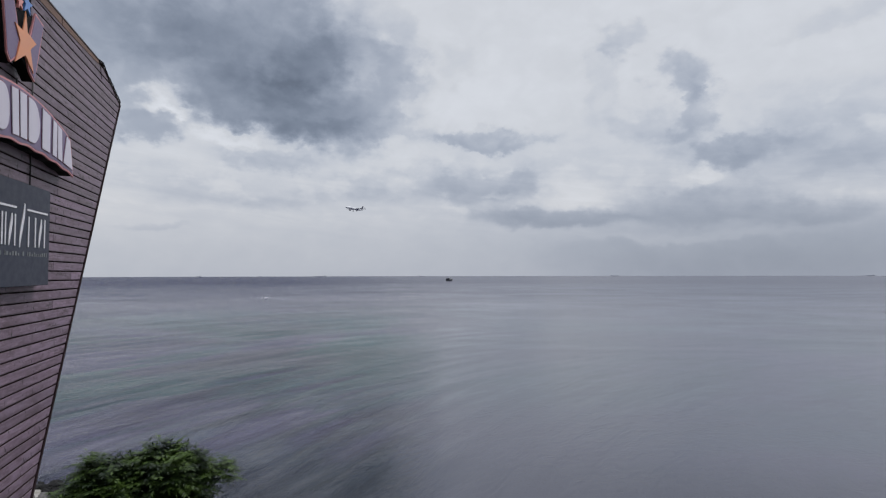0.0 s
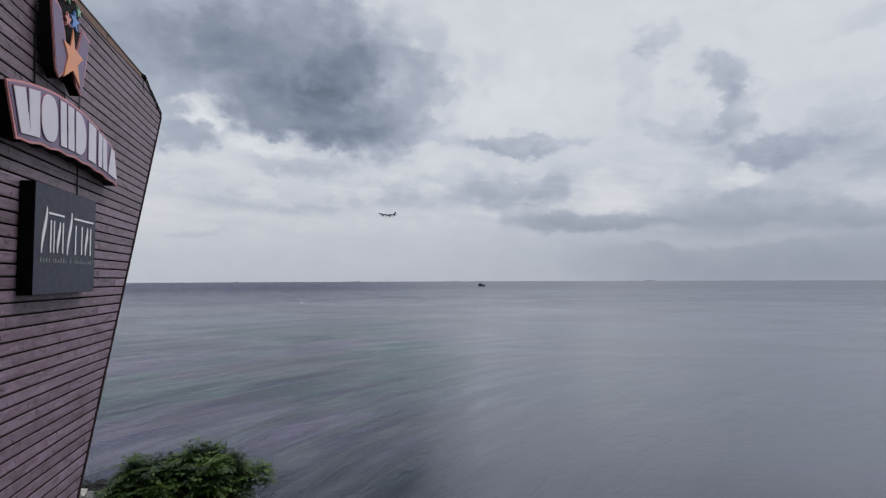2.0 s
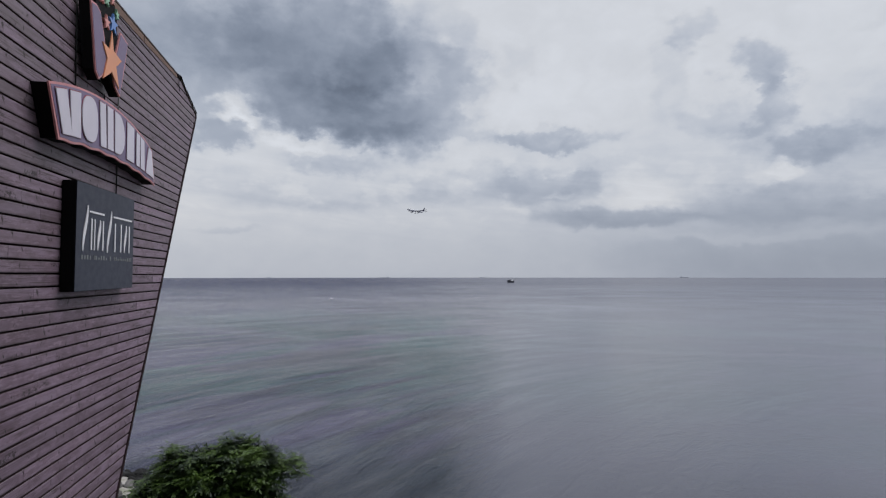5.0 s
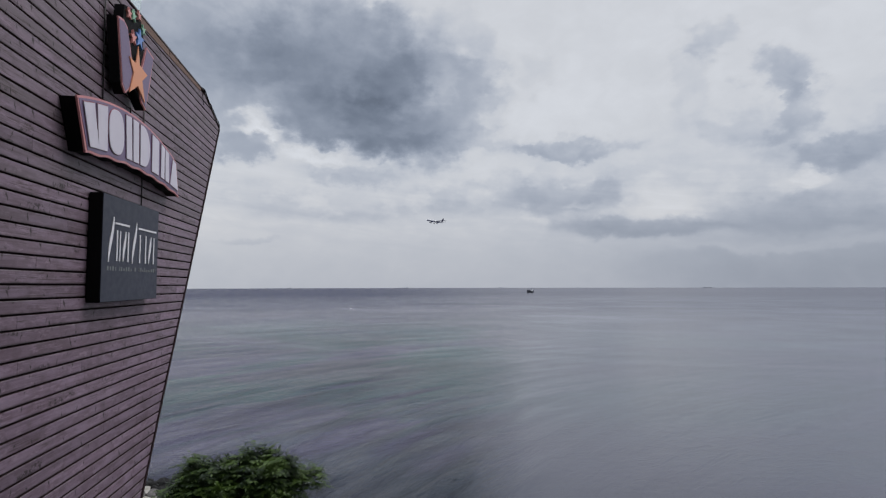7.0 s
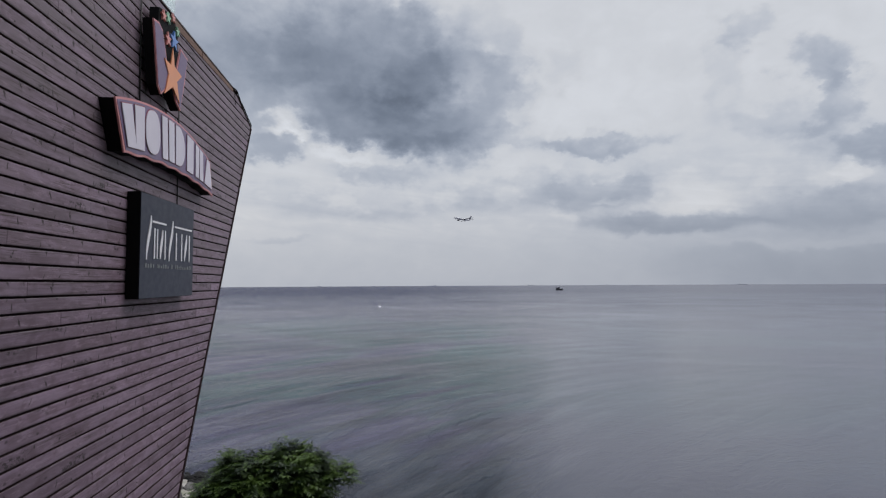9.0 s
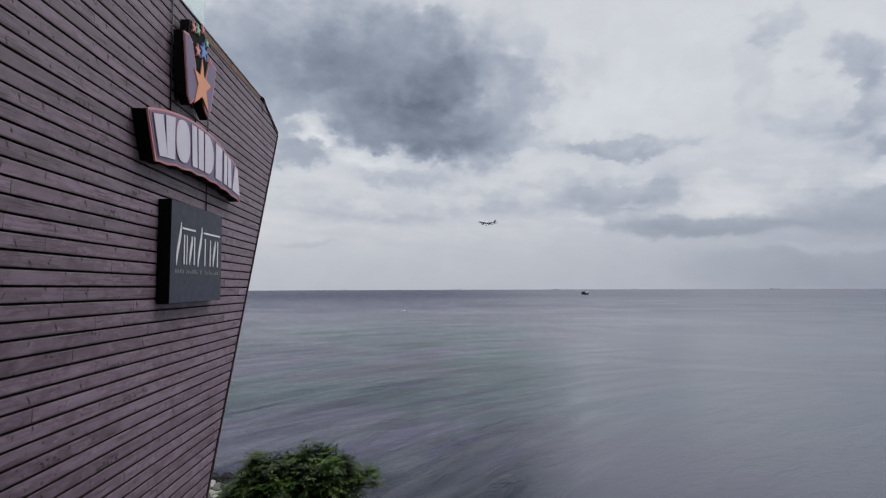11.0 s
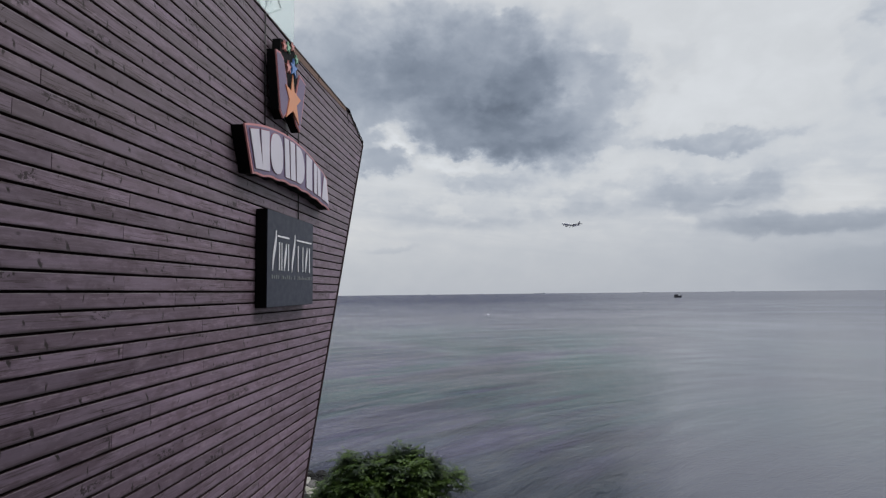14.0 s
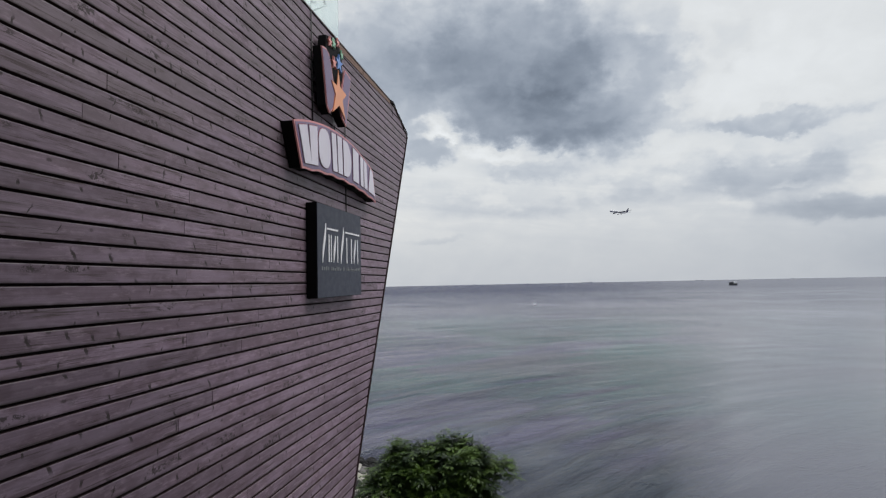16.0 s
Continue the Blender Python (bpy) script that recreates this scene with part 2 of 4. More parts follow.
    # painted highlight where the upper arris catches the light
    high = n.m("FRACT", n.m("DIVIDE", n.m("SUBTRACT", tz, 0.254), 0.1367))
    arris_highlight = n.m("MULTIPLY", n.smooth(high, 0.86, 0.925), n.smooth(n.noise(n.scaled(at, 3.0, 1, 1), 1.0, 4, 0.7), 0.42, 0.60, 0.05, 0.80))
    base = n.mix(arris_highlight, base, (0.40, 0.345, 0.375))
    # rain dirt along the lower arris, deepened to stand for shade there
    dirt_and_shade = n.m("MULTIPLY", n.smooth(high, 0.24, 0.08), n.smooth(n.noise(n.scaled(at, 1.6, 1, 3), 1.0, 5, 0.7), 0.38, 0.58, 0.1, 0.9))
    base = n.mix(dirt_and_shade, base, (0.046, 0.032, 0.033))
    h = n.m("SUBTRACT", n.m("ADD", n.m("MULTIPLY", grain, 0.6), n.m("MULTIPLY", wear, 0.4)), n.m("MULTIPLY", dark, 0.6))
    n.surface(color=base, rough=n.line(wear, 0.3, 0.7, 0.42, 0.60), normal=n.bump(h, 0.45, 0.005), gloss=0.5)
    return made


BEND = (100.0, 9.0)


def water():
    made, n = material("grey_sea_water")
    at = n.place()
    x, y, z = n.xyz(at)
    away = n.m("SQRT", n.m("ADD", n.m("MULTIPLY", x, x), n.m("MULTIPLY", y, y)))
    wander = n.m("SUBTRACT", n.noise(at, 0.012, 4), 0.5)
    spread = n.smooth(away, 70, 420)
    # smoother water by bearing, also paled for the bright sky it mirrors
    calm_glare = n.smooth(n.m("ADD", n.m("ARCTAN2", x, y), n.m("MULTIPLY", wander, 0.22)), n.m("MULTIPLY_ADD", spread, -0.22, -0.27), n.m("MULTIPLY_ADD", spread, 0.25, -0.11))
    # crests bend round a point on the shore
    bx, by = n.m("SUBTRACT", x, BEND[0]), n.m("SUBTRACT", y, BEND[1])
    along = n.join(n.m("MULTIPLY", n.m("ARCTAN2", by, n.m("MULTIPLY", bx, -1.0)), 138.0), n.m("SQRT", n.m("ADD", n.m("MULTIPLY", bx, bx), n.m("MULTIPLY", by, by))), 0.0)
    crest = n.noise(n.scaled(along, 0.20, 1.0, 1), 0.55, 6, 0.62, 0.45)
    chop = n.noise(n.scaled(along, 0.45, 1.0, 1), 1.6, 5, 0.65, 0.4)
    ripple = n.noise(n.scaled(along, 0.7, 1.2, 1), 5.0, 4, 0.65, 0.2)
    swell = n.noise(n.scaled(along, 0.16, 1.0, 1), 0.16, 3, 0.5, 0.5)
    gust = n.noise(n.scaled(at, 0.012, 0.022, 1), 1.0, 8, 0.70, 0.9)
    paw = n.noise(n.scaled(along, 0.018, 0.07, 1), 1.0, 5, 0.6, 0.6)
    green = n.noise(n.scaled(at, 0.016, 0.018, 1), 1.0, 4, 0.55, 0.7)
    shallow = n.m("MULTIPLY", n.smooth(away, 300, 110, 0.0, 1.0), n.smooth(away, 48, 75, 0.35, 1.0))
    body = n.mix(n.m("MULTIPLY", n.smooth(green, 0.42, 0.56), shallow), (0.088, 0.086, 0.138), (0.056, 0.102, 0.118))
    body = n.mix(n.smooth(gust, 0.44, 0.62, 0.0, 0.8), body, (0.074, 0.078, 0.098))
    body = n.mix(n.smooth(paw, 0.46, 0.66, 0.0, 0.30), body, (0.092, 0.094, 0.112))
    body = n.mix(n.m("MULTIPLY", n.smooth(green, 0.38, 0.54, 0.0, 0.45), shallow), body, (0.054, 0.100, 0.104))
    fleck = n.noise(n.scaled(at, 0.45, 0.10, 1), 1.0, 6, 0.75, 0.4)
    band = n.m("MULTIPLY", n.smooth(away, 105, 150), n.smooth(away, 420, 250))
    body = n.mix(n.m("MULTIPLY", band, n.smooth(fleck, 0.47, 0.62, 0.0, 0.45)), body, (0.115, 0.118, 0.150))
    # far water darkened and blued to stand for the darker sky it mirrors
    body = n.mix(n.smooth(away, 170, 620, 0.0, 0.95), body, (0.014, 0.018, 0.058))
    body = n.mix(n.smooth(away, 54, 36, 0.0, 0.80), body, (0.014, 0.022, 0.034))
    # pale body colour stands for bright sky mirrored right of the cloud
    body = n.mix(n.m("MULTIPLY", calm_glare, n.smooth(n.noise(n.scaled(at, 0.02, 0.012, 1), 1.0, 4, 0.55, 0.8), 0.35, 0.65, 0.58, 0.84)), body, (0.076, 0.077, 0.104))
    height = n.m("ADD", n.m("MULTIPLY", swell, 0.3), n.m("ADD", n.m("MULTIPLY", crest, n.smooth(away, 70, 190, 2.0, 0.30)), n.m("ADD", n.m("MULTIPLY", chop, 0.46), n.m("MULTIPLY", ripple, 0.16))))
    force = n.m("MULTIPLY", n.line(calm_glare, 0, 1, 1.9, 0.14), n.line(gust, 0.35, 0.65, 0.60, 1.2))
    # gloss cut with distance to dim the mirrored horizon sky
    n.surface(color=body, rough=n.m("MAXIMUM", n.line(gust, 0.3, 0.7, 0.09, 0.22), n.m("MULTIPLY", n.smooth(away, 180, 1100, 0.1, 0.28), n.line(calm_glare, 0, 1, 0.95, 0.75))), ior=1.33, gloss=n.m("ADD", n.smooth(away, 80, 450, 0.55, 0.025), n.m("MULTIPLY", calm_glare, 0.06)), normal=n.add("ShaderNodeBump", {"Height": height, "Strength": force, "Distance": 0.5}).outputs[0])
    return made


def soil():
    made, n = material("shore_soil_and_scrub")
    at = n.place()
    big, small = n.noise(at, 0.5, 5, 0.6), n.noise(at, 6.0, 6, 0.65)
    c = n.mix(n.smooth(big, 0.4, 0.65), (0.33, 0.31, 0.29), (0.15, 0.16, 0.10))
    c = n.mix(n.smooth(small, 0.45, 0.7, 0, 0.6), c, (0.30, 0.28, 0.25))
    up = n.xyz(at)[2]
    # dark upper slope, mostly unseen, added to cut light bounced onto the boards
    scrub = n.mix(n.smooth(small, 0.4, 0.65), (0.030, 0.042, 0.014), (0.075, 0.095, 0.035))
    c = n.mix(n.smooth(n.m("ADD", up, n.m("MULTIPLY", big, 1.2)), 2.0, 3.2), c, scrub)
    n.surface(color=c, rough=0.9, normal=n.bump(small, 0.7, 0.08))
    return made


def stone(name, lo, hi):
    made, n = material(name)
    at, r = n.place(), n.chance()
    big, small = n.noise(at, 1.6, 5, 0.6), n.noise(at, 11.0, 6, 0.7)
    c = n.mix(n.line(big, 0.3, 0.7), lo, hi)
    c = n.mix(n.smooth(small, 0.5, 0.7, 0, 0.5), c, tuple(0.5 * v for v in lo))
    t = n.line(r, 0, 1, 0.7, 1.25)
    n.surface(color=n.v("MULTIPLY", c, n.join(t, t, t)), rough=0.8, gloss=0.2, normal=n.bump(small, 0.6, 0.05))
    return made


def foliage(name, dark, light):
    made, n = material(name)
    r = n.add("ShaderNodeNewGeometry").outputs["Random Per Island"]
    at = n.place()
    clump = n.m("ADD", n.noise(at, 1.6, 3), n.m("MULTIPLY", n.m("SUBTRACT", r, 0.5), 0.16))
    c = n.mix(n.smooth(clump, 0.36, 0.66), dark, light)
    c = n.mix(n.smooth(r, 0.90, 1.0, 0, 0.5), c, tuple(1.5 * v for v in light))
    n.surface(color=c, rough=n.line(r, 0, 1, 0.42, 0.6), gloss=0.3, through=0.0)
    return made


def bark():
    made, n = material("tree_bark")
    at = n.place()
    g = n.noise(n.scaled(at, 9, 9, 2), 1.0, 5, 0.65)
    n.surface(color=n.mix(n.line(g, 0.3, 0.7), (0.06, 0.05, 0.04), (0.17, 0.145, 0.12)), rough=0.9, normal=n.bump(g, 0.8, 0.02))
    return made


def clear_glass():
    made, n = material("clear_green_glass")
    at = n.place()
    smear = n.noise(n.scaled(at, 2, 2, 0.7), 1.0, 4)
    n.surface(color=(0.84, 0.935, 0.925), rough=n.line(smear, 0.3, 0.7, 0.0, 0.03), clear=n.line(smear, 0.3, 0.7, 0.80, 0.90), ior=1.45)
    return made


WOOD, WATER, SOIL, BARK, GLASS = board_wood(), water(), soil(), bark(), clear_glass()
PALE_STONE = stone("pale_shore_stone", (0.075, 0.070, 0.068), (0.17, 0.162, 0.158))
WET_STONE = stone("dark_wet_stone", (0.010, 0.010, 0.011), (0.028, 0.027, 0.026))
LEAF = foliage("green_leaves", (0.006, 0.016, 0.004), (0.052, 0.092, 0.012))
BUSH_LEAF = foliage("yellow_green_leaves", (0.05, 0.085, 0.018), (0.14, 0.18, 0.05))
# dark edge colour stands for the shade in the gaps between boards
BOARD_EDGE_SHADE = plain("shade_dark_board_edges", (0.058, 0.036, 0.041), 0.85, gloss=0.15)
EDGE_TRIM = plain("dark_red_brown_trim", (0.030, 0.018, 0.020), 0.85, 0.0, 0.3, gloss=0.12)
BATTEN = plain("black_battens", (0.026, 0.019, 0.021), 0.9, gloss=0.1)
TRIM = plain("dark_brown_trim", (0.065, 0.045, 0.045), 0.5, 0.0, 0.25)
FASCIA = plain("bare_brown_timber", (0.17, 0.10, 0.074), 0.7, 0.0, 0.25, 18)
BLACK = plain("black_sheet_metal", (0.005, 0.005, 0.006), 0.7, gloss=0.12)
SLATE = plain("slate_grey_paint", (0.040, 0.044, 0.066), 0.5, 0.0, 0.10, 12, gloss=0.3)
WHITE = plain("white_acrylic", (0.78, 0.76, 0.80), 0.4, 0.0, 0.04)
DIM = plain("dull_silver_paint", (0.16, 0.17, 0.175), 0.5)
LILAC = plain("pale_lilac_acrylic", (0.66, 0.62, 0.71), 0.38, 0.0, 0.05)
PURPLE = plain("purple_grey_acrylic", (0.180, 0.130, 0.232), 0.4, 0.0, 0.08)
PINK = plain("salmon_pink_edge", (0.60, 0.25, 0.26), 0.4, 0.0, 0.08)
WINE = plain("wine_red_shadow", (0.26, 0.045, 0.07), 0.45)
ORANGE = plain("orange_acrylic", (0.80, 0.33, 0.17), 0.4, 0.0, 0.15, 6)
STAR_BLUE = plain("blue_acrylic", (0.14, 0.27, 0.62), 0.4)
STAR_GREEN = plain("green_acrylic", (0.28, 0.52, 0.36), 0.4)
STAR_PINK = plain("pink_acrylic", (0.66, 0.27, 0.25), 0.4)
CABLE = plain("black_cable", (0.02, 0.017, 0.017), 0.6)
WIRE = plain("pale_grey_painted_iron", (0.42, 0.47, 0.48), 0.5)
PLASTER = plain("dark_render", (0.09, 0.08, 0.08), 0.85, 0.0, 0.2, 8)
HULL = plain("dark_ship_hull", (0.035, 0.036, 0.045), 0.6)
DECK = plain("white_ship_paint", (0.86, 0.87, 0.88), 0.5)
# hull colour lightened to stand for haze over the distance
HAZE_HULL = plain("haze_paled_ship_grey", (0.30, 0.32, 0.37), 0.7)
AIR_WHITE = plain("white_aircraft_paint", (0.66, 0.67, 0.70), 0.3)
AIR_GREY = plain("grey_aircraft_metal", (0.22, 0.225, 0.245), 0.4)
AIR_DARK = plain("dark_blue_tail_paint", (0.05, 0.05, 0.10), 0.4)
RUBBER = plain("black_tyre_rubber", (0.02, 0.02, 0.02), 0.8)


# ---- mesh helpers ----
def mesh_of(name, bm, mat):
    me = bpy.data.meshes.new(name)
    bm.to_mesh(me)
    bm.free()
    me.materials.append(mat)
    return me


def part(name, bm, mat, parent, label=""):
    ob = new(name, mesh_of(name, bm, mat))
    ob.parent = parent
    return tagged(ob, label)


def thing(name, label, category, group="", kind="", m=None):
    ob = new(name)
    if m:
        ob.matrix_world = m
    return tagged(ob, label, category, group, kind)


def solid(rings, smooth=False, caps=True):
    """A skin over rings of equally many points, closed by flat caps."""
    bm = bmesh.new()
    vs = [[bm.verts.new(p) for p in ring] for ring in rings]
    k = len(vs[0])
    for r0, r1 in zip(vs, vs[1:]):
        for i in range(k):
            bm.faces.new((r0[i], r0[(i + 1) % k], r1[(i + 1) % k], r1[i])).smooth = smooth
    if caps:
        bm.faces.new(vs[0][::-1]), bm.faces.new(vs[-1])
    bmesh.ops.recalc_face_normals(bm, faces=bm.faces)
    return bm


def box(x0, x1, y0, y1, z0, z1, bevel=0.0):
    bm = solid([[(x0, y0, z), (x1, y0, z), (x1, y1, z), (x0, y1, z)] for z in (z0, z1)])
    if bevel:
        bmesh.ops.bevel(bm, geom=bm.edges[:], offset=bevel, segments=2, affect="EDGES")
    return bm


def tube(points, radius, sides=8):
    """A round bar along points; radius may be one number or one for each point."""
    pts = [Vector(p) for p in points]
    radii = radius if isinstance(radius, (list, tuple)) else [radius] * len(pts)
    rings = []
    for i, p in enumerate(pts):
        d = (pts[min(i + 1, len(pts) - 1)] - pts[max(i - 1, 0)]).normalized()
        s = d.cross(Vector((0.31, 0.17, 0.93))).normalized()
        t = d.cross(s)
        rings.append([p + radii[i] * (math.cos(q) * s + math.sin(q) * t) for q in np.linspace(0, 2 * math.pi, sides, endpoint=False)])
    return solid(rings, True)


def merge(*bms):
    """Several pieces of one part as one bmesh."""
    out = bmesh.new()
    for b in bms:
        me = bpy.data.meshes.new("tmp")
        b.to_mesh(me)
        b.free()
        out.from_mesh(me)
        bpy.data.meshes.remove(me)
    return out


def plate(outline, y0, y1, bevel=0.0):
    """An outline of (along, up) points as a plate from depth y0 to y1."""
    bm = solid([[(u, y, z) for u, z in outline] for y in (y0, y1)])
    if bevel:
        front = [e for e in bm.edges if all(abs(v.co.y - y1) < 1e-5 for v in e.verts)]
        bmesh.ops.bevel(bm, geom=front, offset=bevel, segments=2, affect="EDGES")
    return bm


# ---- the clad building ----
# Its own axes: x along the wall towards the sea, y out of the wall, z up
FACING = 23.28
N_WALL = Vector((math.cos(radians(FACING)), math.sin(radians(FACING)), 0))
E_WALL = Vector((-N_WALL.y, N_WALL.x, 0))
ON_WALL = Matrix(((E_WALL.x, N_WALL.x, 0, 0), (E_WALL.y, N_WALL.y, 0, 0), (0, 0, 1, 0), (0, 0, 0, 1)))
ON_WALL.translation = N_WALL * -3.0762
LEAN_EDGE = 0.588
TOP_FALL = -0.0099
CORNER, CHAMFER = (12.425, 17.422), (11.17, 17.797)
BASE, BACK = 3.0, -3.0


def edge_at(z):
    return CORNER[0] - LEAN_EDGE * (CORNER[1] - z)


def top_at(u):
    return CHAMFER[1] + TOP_FALL * (CHAMFER[0] - u)


OUTLINE = [(BACK, BASE), (edge_at(BASE), BASE), CORNER, CHAMFER, (BACK, top_at(BACK))]


def clipped(poly, outline, inset):
    """A convex polygon cut by a convex outline that is drawn in by inset."""
    for (ax, az_), (bx, bz) in zip(outline, outline[1:] + outline[:1]):
        ex, ez = bx - ax, bz - az_
        size = math.hypot(ex, ez)
        nx, nz = -ez / size, ex / size
        side = lambda p: (p[0] - ax) * nx + (p[1] - az_) * nz - inset
        out = []
        for p, q in zip(poly, poly[1:] + poly[:1]):
            sp, sq = side(p), side(q)
            if sp >= 0:
                out.append(p)
            if (sp >= 0) != (sq >= 0):
                f = sp / (sp - sq)
                out.append((p[0] + f * (q[0] - p[0]), p[1] + f * (q[1] - p[1])))
        poly = out
        if len(poly) < 3:
            return []
    return poly


wall = new("wall_clad", mesh_of("wall_clad", plate(OUTLINE, -0.30, -0.056), BATTEN))
wall.matrix_world = ON_WALL
tagged(wall, "tall wall clad in weathered purple brown boards, leaning out at its sea edge", "wall", kind="structure")

BOARD, GAP, FIRST = 0.1367, 0.0180, 13.924
low = math.ceil((BASE - FIRST) / BOARD)
rng = random.Random(4)
for row in range(low, 30):
    z0, z1 = FIRST + row * BOARD + GAP / 2, FIRST + (row + 1) * BOARD - GAP / 2
    if z0 > top_at(BACK):
        break
    cuts = [BACK]
    u = BACK + rng.uniform(1.0, 4.2)
    end = edge_at(z1) + 1
    while u < end:
        cuts.append(u)
        u += rng.choice((4.8, 5.4, 6.0, 6.6))
    cuts.append(end + 1)
    for u0, u1 in zip(cuts, cuts[1:]):
        rings = []
        for y, b in ((-0.052, 0.0), (-0.005, 0.0), (-0.0012, 0.0018), (0.0, 0.0055)):
            rect = [(u0 + 0.0006 + b, z0 + b), (u1 - 0.0006 - b, z0 + b), (u1 - 0.0006 - b, z1 - b), (u0 + 0.0006 + b, z1 - b)]
            rings.append([(p, y, q) for p, q in clipped(rect, OUTLINE, 0.012 + b)])
        if len(rings[0]) < 3:
            continue
        if len({len(r) for r in rings}) > 1:
            rings = [rings[0], [(p, 0.0, q) for p, _, q in rings[0]]]
        bow = rng.uniform(-0.0025, 0.0025)
        bm = solid([[(p, y + bow, q) for p, y, q in r] for r in rings])
        # upper and lower edge faces take the painted gap shade
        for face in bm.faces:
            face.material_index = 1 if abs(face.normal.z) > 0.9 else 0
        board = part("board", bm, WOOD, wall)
        board.data.materials.append(BOARD_EDGE_SHADE)

# edge trims, coping and the bare timber under it
def strip(p, q, w, y0, y1, side):
    (ax, az_), (bx, bz) = p, q
    size = math.hypot(bx - ax, bz - az_)
    nx, nz = -(bz - az_) / size * side, (bx - ax) / size * side
    return plate([(ax, az_), (bx, bz), (bx + nx * w, bz + nz * w), (ax + nx * w, az_ + nz * w)], y0, y1)


part("edge_trim", strip((edge_at(BASE), BASE), CORNER, 0.045, -0.30, 0.012, -1), EDGE_TRIM, wall, "dark brown edge trim")
part("coping", strip(CORNER, CHAMFER, 0.02, -0.34, 0.016, -1), TRIM, wall, "thin dark brown coping")
part("coping", strip(CHAMFER, (BACK, top_at(BACK)), 0.02, -0.34, 0.016, -1), TRIM, wall, "thin dark brown coping")
part("fascia_board", plate([(11.0, 17.725), (11.0, top_at(11.0) - 0.012), (9.27, top_at(9.27) - 0.012), (9.27, 17.670)], 0.001, 0.010), FASCIA, wall, "bare brown timber fascia")
part("fascia_board", plate([(9.24, 17.670), (9.24, top_at(9.24) - 0.012), (7.98, top_at(7.98) - 0.012), (7.98, 17.640)], 0.001, 0.010), FASCIA, wall, "bare brown timber fascia")
part("corner_bracket", merge(tube([(11.0, 0.02, 17.80), (11.16, 0.02, 17.825), (11.24, 0.02, 17.77)], 0.009, 6), tube([(11.08, 0.02, 17.72), (11.10, 0.02, 17.62), (11.16, 0.02, 17.52)], 0.006, 6)), BLACK, wall, "bent black metal corner piece")
edge_rng = random.Random(6)
wavy = [CHAMFER[0] + (CORNER[0] - CHAMFER[0]) * f for f in np.linspace(0.02, 0.98, 14)]
part("edge_wire", tube([(u, 0.02, CHAMFER[1] + (CORNER[1] - CHAMFER[1]) * (u - CHAMFER[0]) / (CORNER[0] - CHAMFER[0]) + edge_rng.uniform(0.012, 0.050)) for u in wavy], 0.010, 6), BLACK, wall, "loose black wire along the sloping edge")

side_wall = new("wall_sea_side", mesh_of("wall_sea_side", solid([[(edge_at(z) - dx, y, z) for dx, y in ((0.02, -0.30), (0.30, -0.30), (0.30, -7.0), (0.02, -7.0))] for z in (BASE, 17.4)]), PLASTER))
side_wall.matrix_world = ON_WALL
tagged(side_wall, "dark rendered side wall over the shore", "wall", kind="structure")
roof = new("roof_deck", mesh_of("roof_deck", box(BACK, 11.9, -7.0, -0.31, 17.1, 17.4), PLASTER))
roof.matrix_world = ON_WALL
tagged(roof, "flat grey roof deck behind the parapet", "roof", kind="structure")

# unseen wall added behind the viewpoint to keep light off the boards
back_wall = new("wall_back_unseen", mesh_of("wall_back_unseen", box(-8.0, 5.3, -4.3, -4.0, 8.0, 17.8), PLASTER))
tagged(back_wall, "unseen dark wall added behind the lookout to shade the boards", "wall", kind="structure")

# unseen end wall, added to block side light on the near boards
end_wall = new("wall_end_unseen", mesh_of("wall_end_unseen", box(5.0, 5.3, -4.0, 3.6, 8.0, 17.8), PLASTER))
tagged(end_wall, "unseen dark wall added at the lookout's end to block side light", "wall", kind="structure")

# unseen canopy, added and shaped so the near boards fall darker
canopy = new("ceiling_shade_unseen", mesh_of("ceiling_shade_unseen", solid([[(-1.9, -4.0, z), (5.0, -4.0, z), (5.0, 6.2, z), (-1.9, 6.2, z), (-1.9, 1.2, z), (-2.95, 1.2, z), (-2.95, -4.0, z)] for z in (17.8, 18.1)]), PLASTER))
tagged(canopy, "unseen dark canopy added over the lookout to shade the near boards", "ceiling", kind="structure")

# unseen dark floor added to cut light bounced up the lower boards
deck_floor = new("floor_unseen", mesh_of("floor_unseen", box(-3.45, 5.0, -4.0, 1.25, 12.44, 12.56), TRIM))
tagged(deck_floor, "unseen dark floor added under the lookout to cut bounced light", "floor", kind="structure")

# glass screen on the roof and the iron ornament behind it
screen = thing("glass_screen", "clear greenish glass screen standing on the roof edge", "glass screen", m=ON_WALL)
for i in range(4):
    u1 = 9.06 - 1.72 * i
    pane = part("pane", box(u1 - 1.70, u1, -0.372, -0.360, 17.42, 19.2, 0.002), GLASS, screen)
    pane.visible_shadow = False
    part("clamp", box(u1 - 0.35, u1 - 0.27, -0.40, -0.33, 17.4, 17.52, 0.006), AIR_GREY, screen, "steel glass clamp")

ornament = thing("iron_ornament", "pale grey scrolled iron lattice ornament behind the glass screen", "ornament", m=ON_WALL @ pose(8.466, -0.62, 18.786) @ Matrix.Diagonal((1.22, 1.0, 1.06, 1.0)))
part("frame", merge(tube([(0.52, 0, 0.13), (0.20, 0, 0.42), (-0.55, 0, 0.06), (-0.05, 0, -0.30), (0.52, 0, 0.13)], 0.018), tube([(0.20, 0, 0.42), (-0.05, 0, -0.30)], 0.012)), WIRE, ornament)
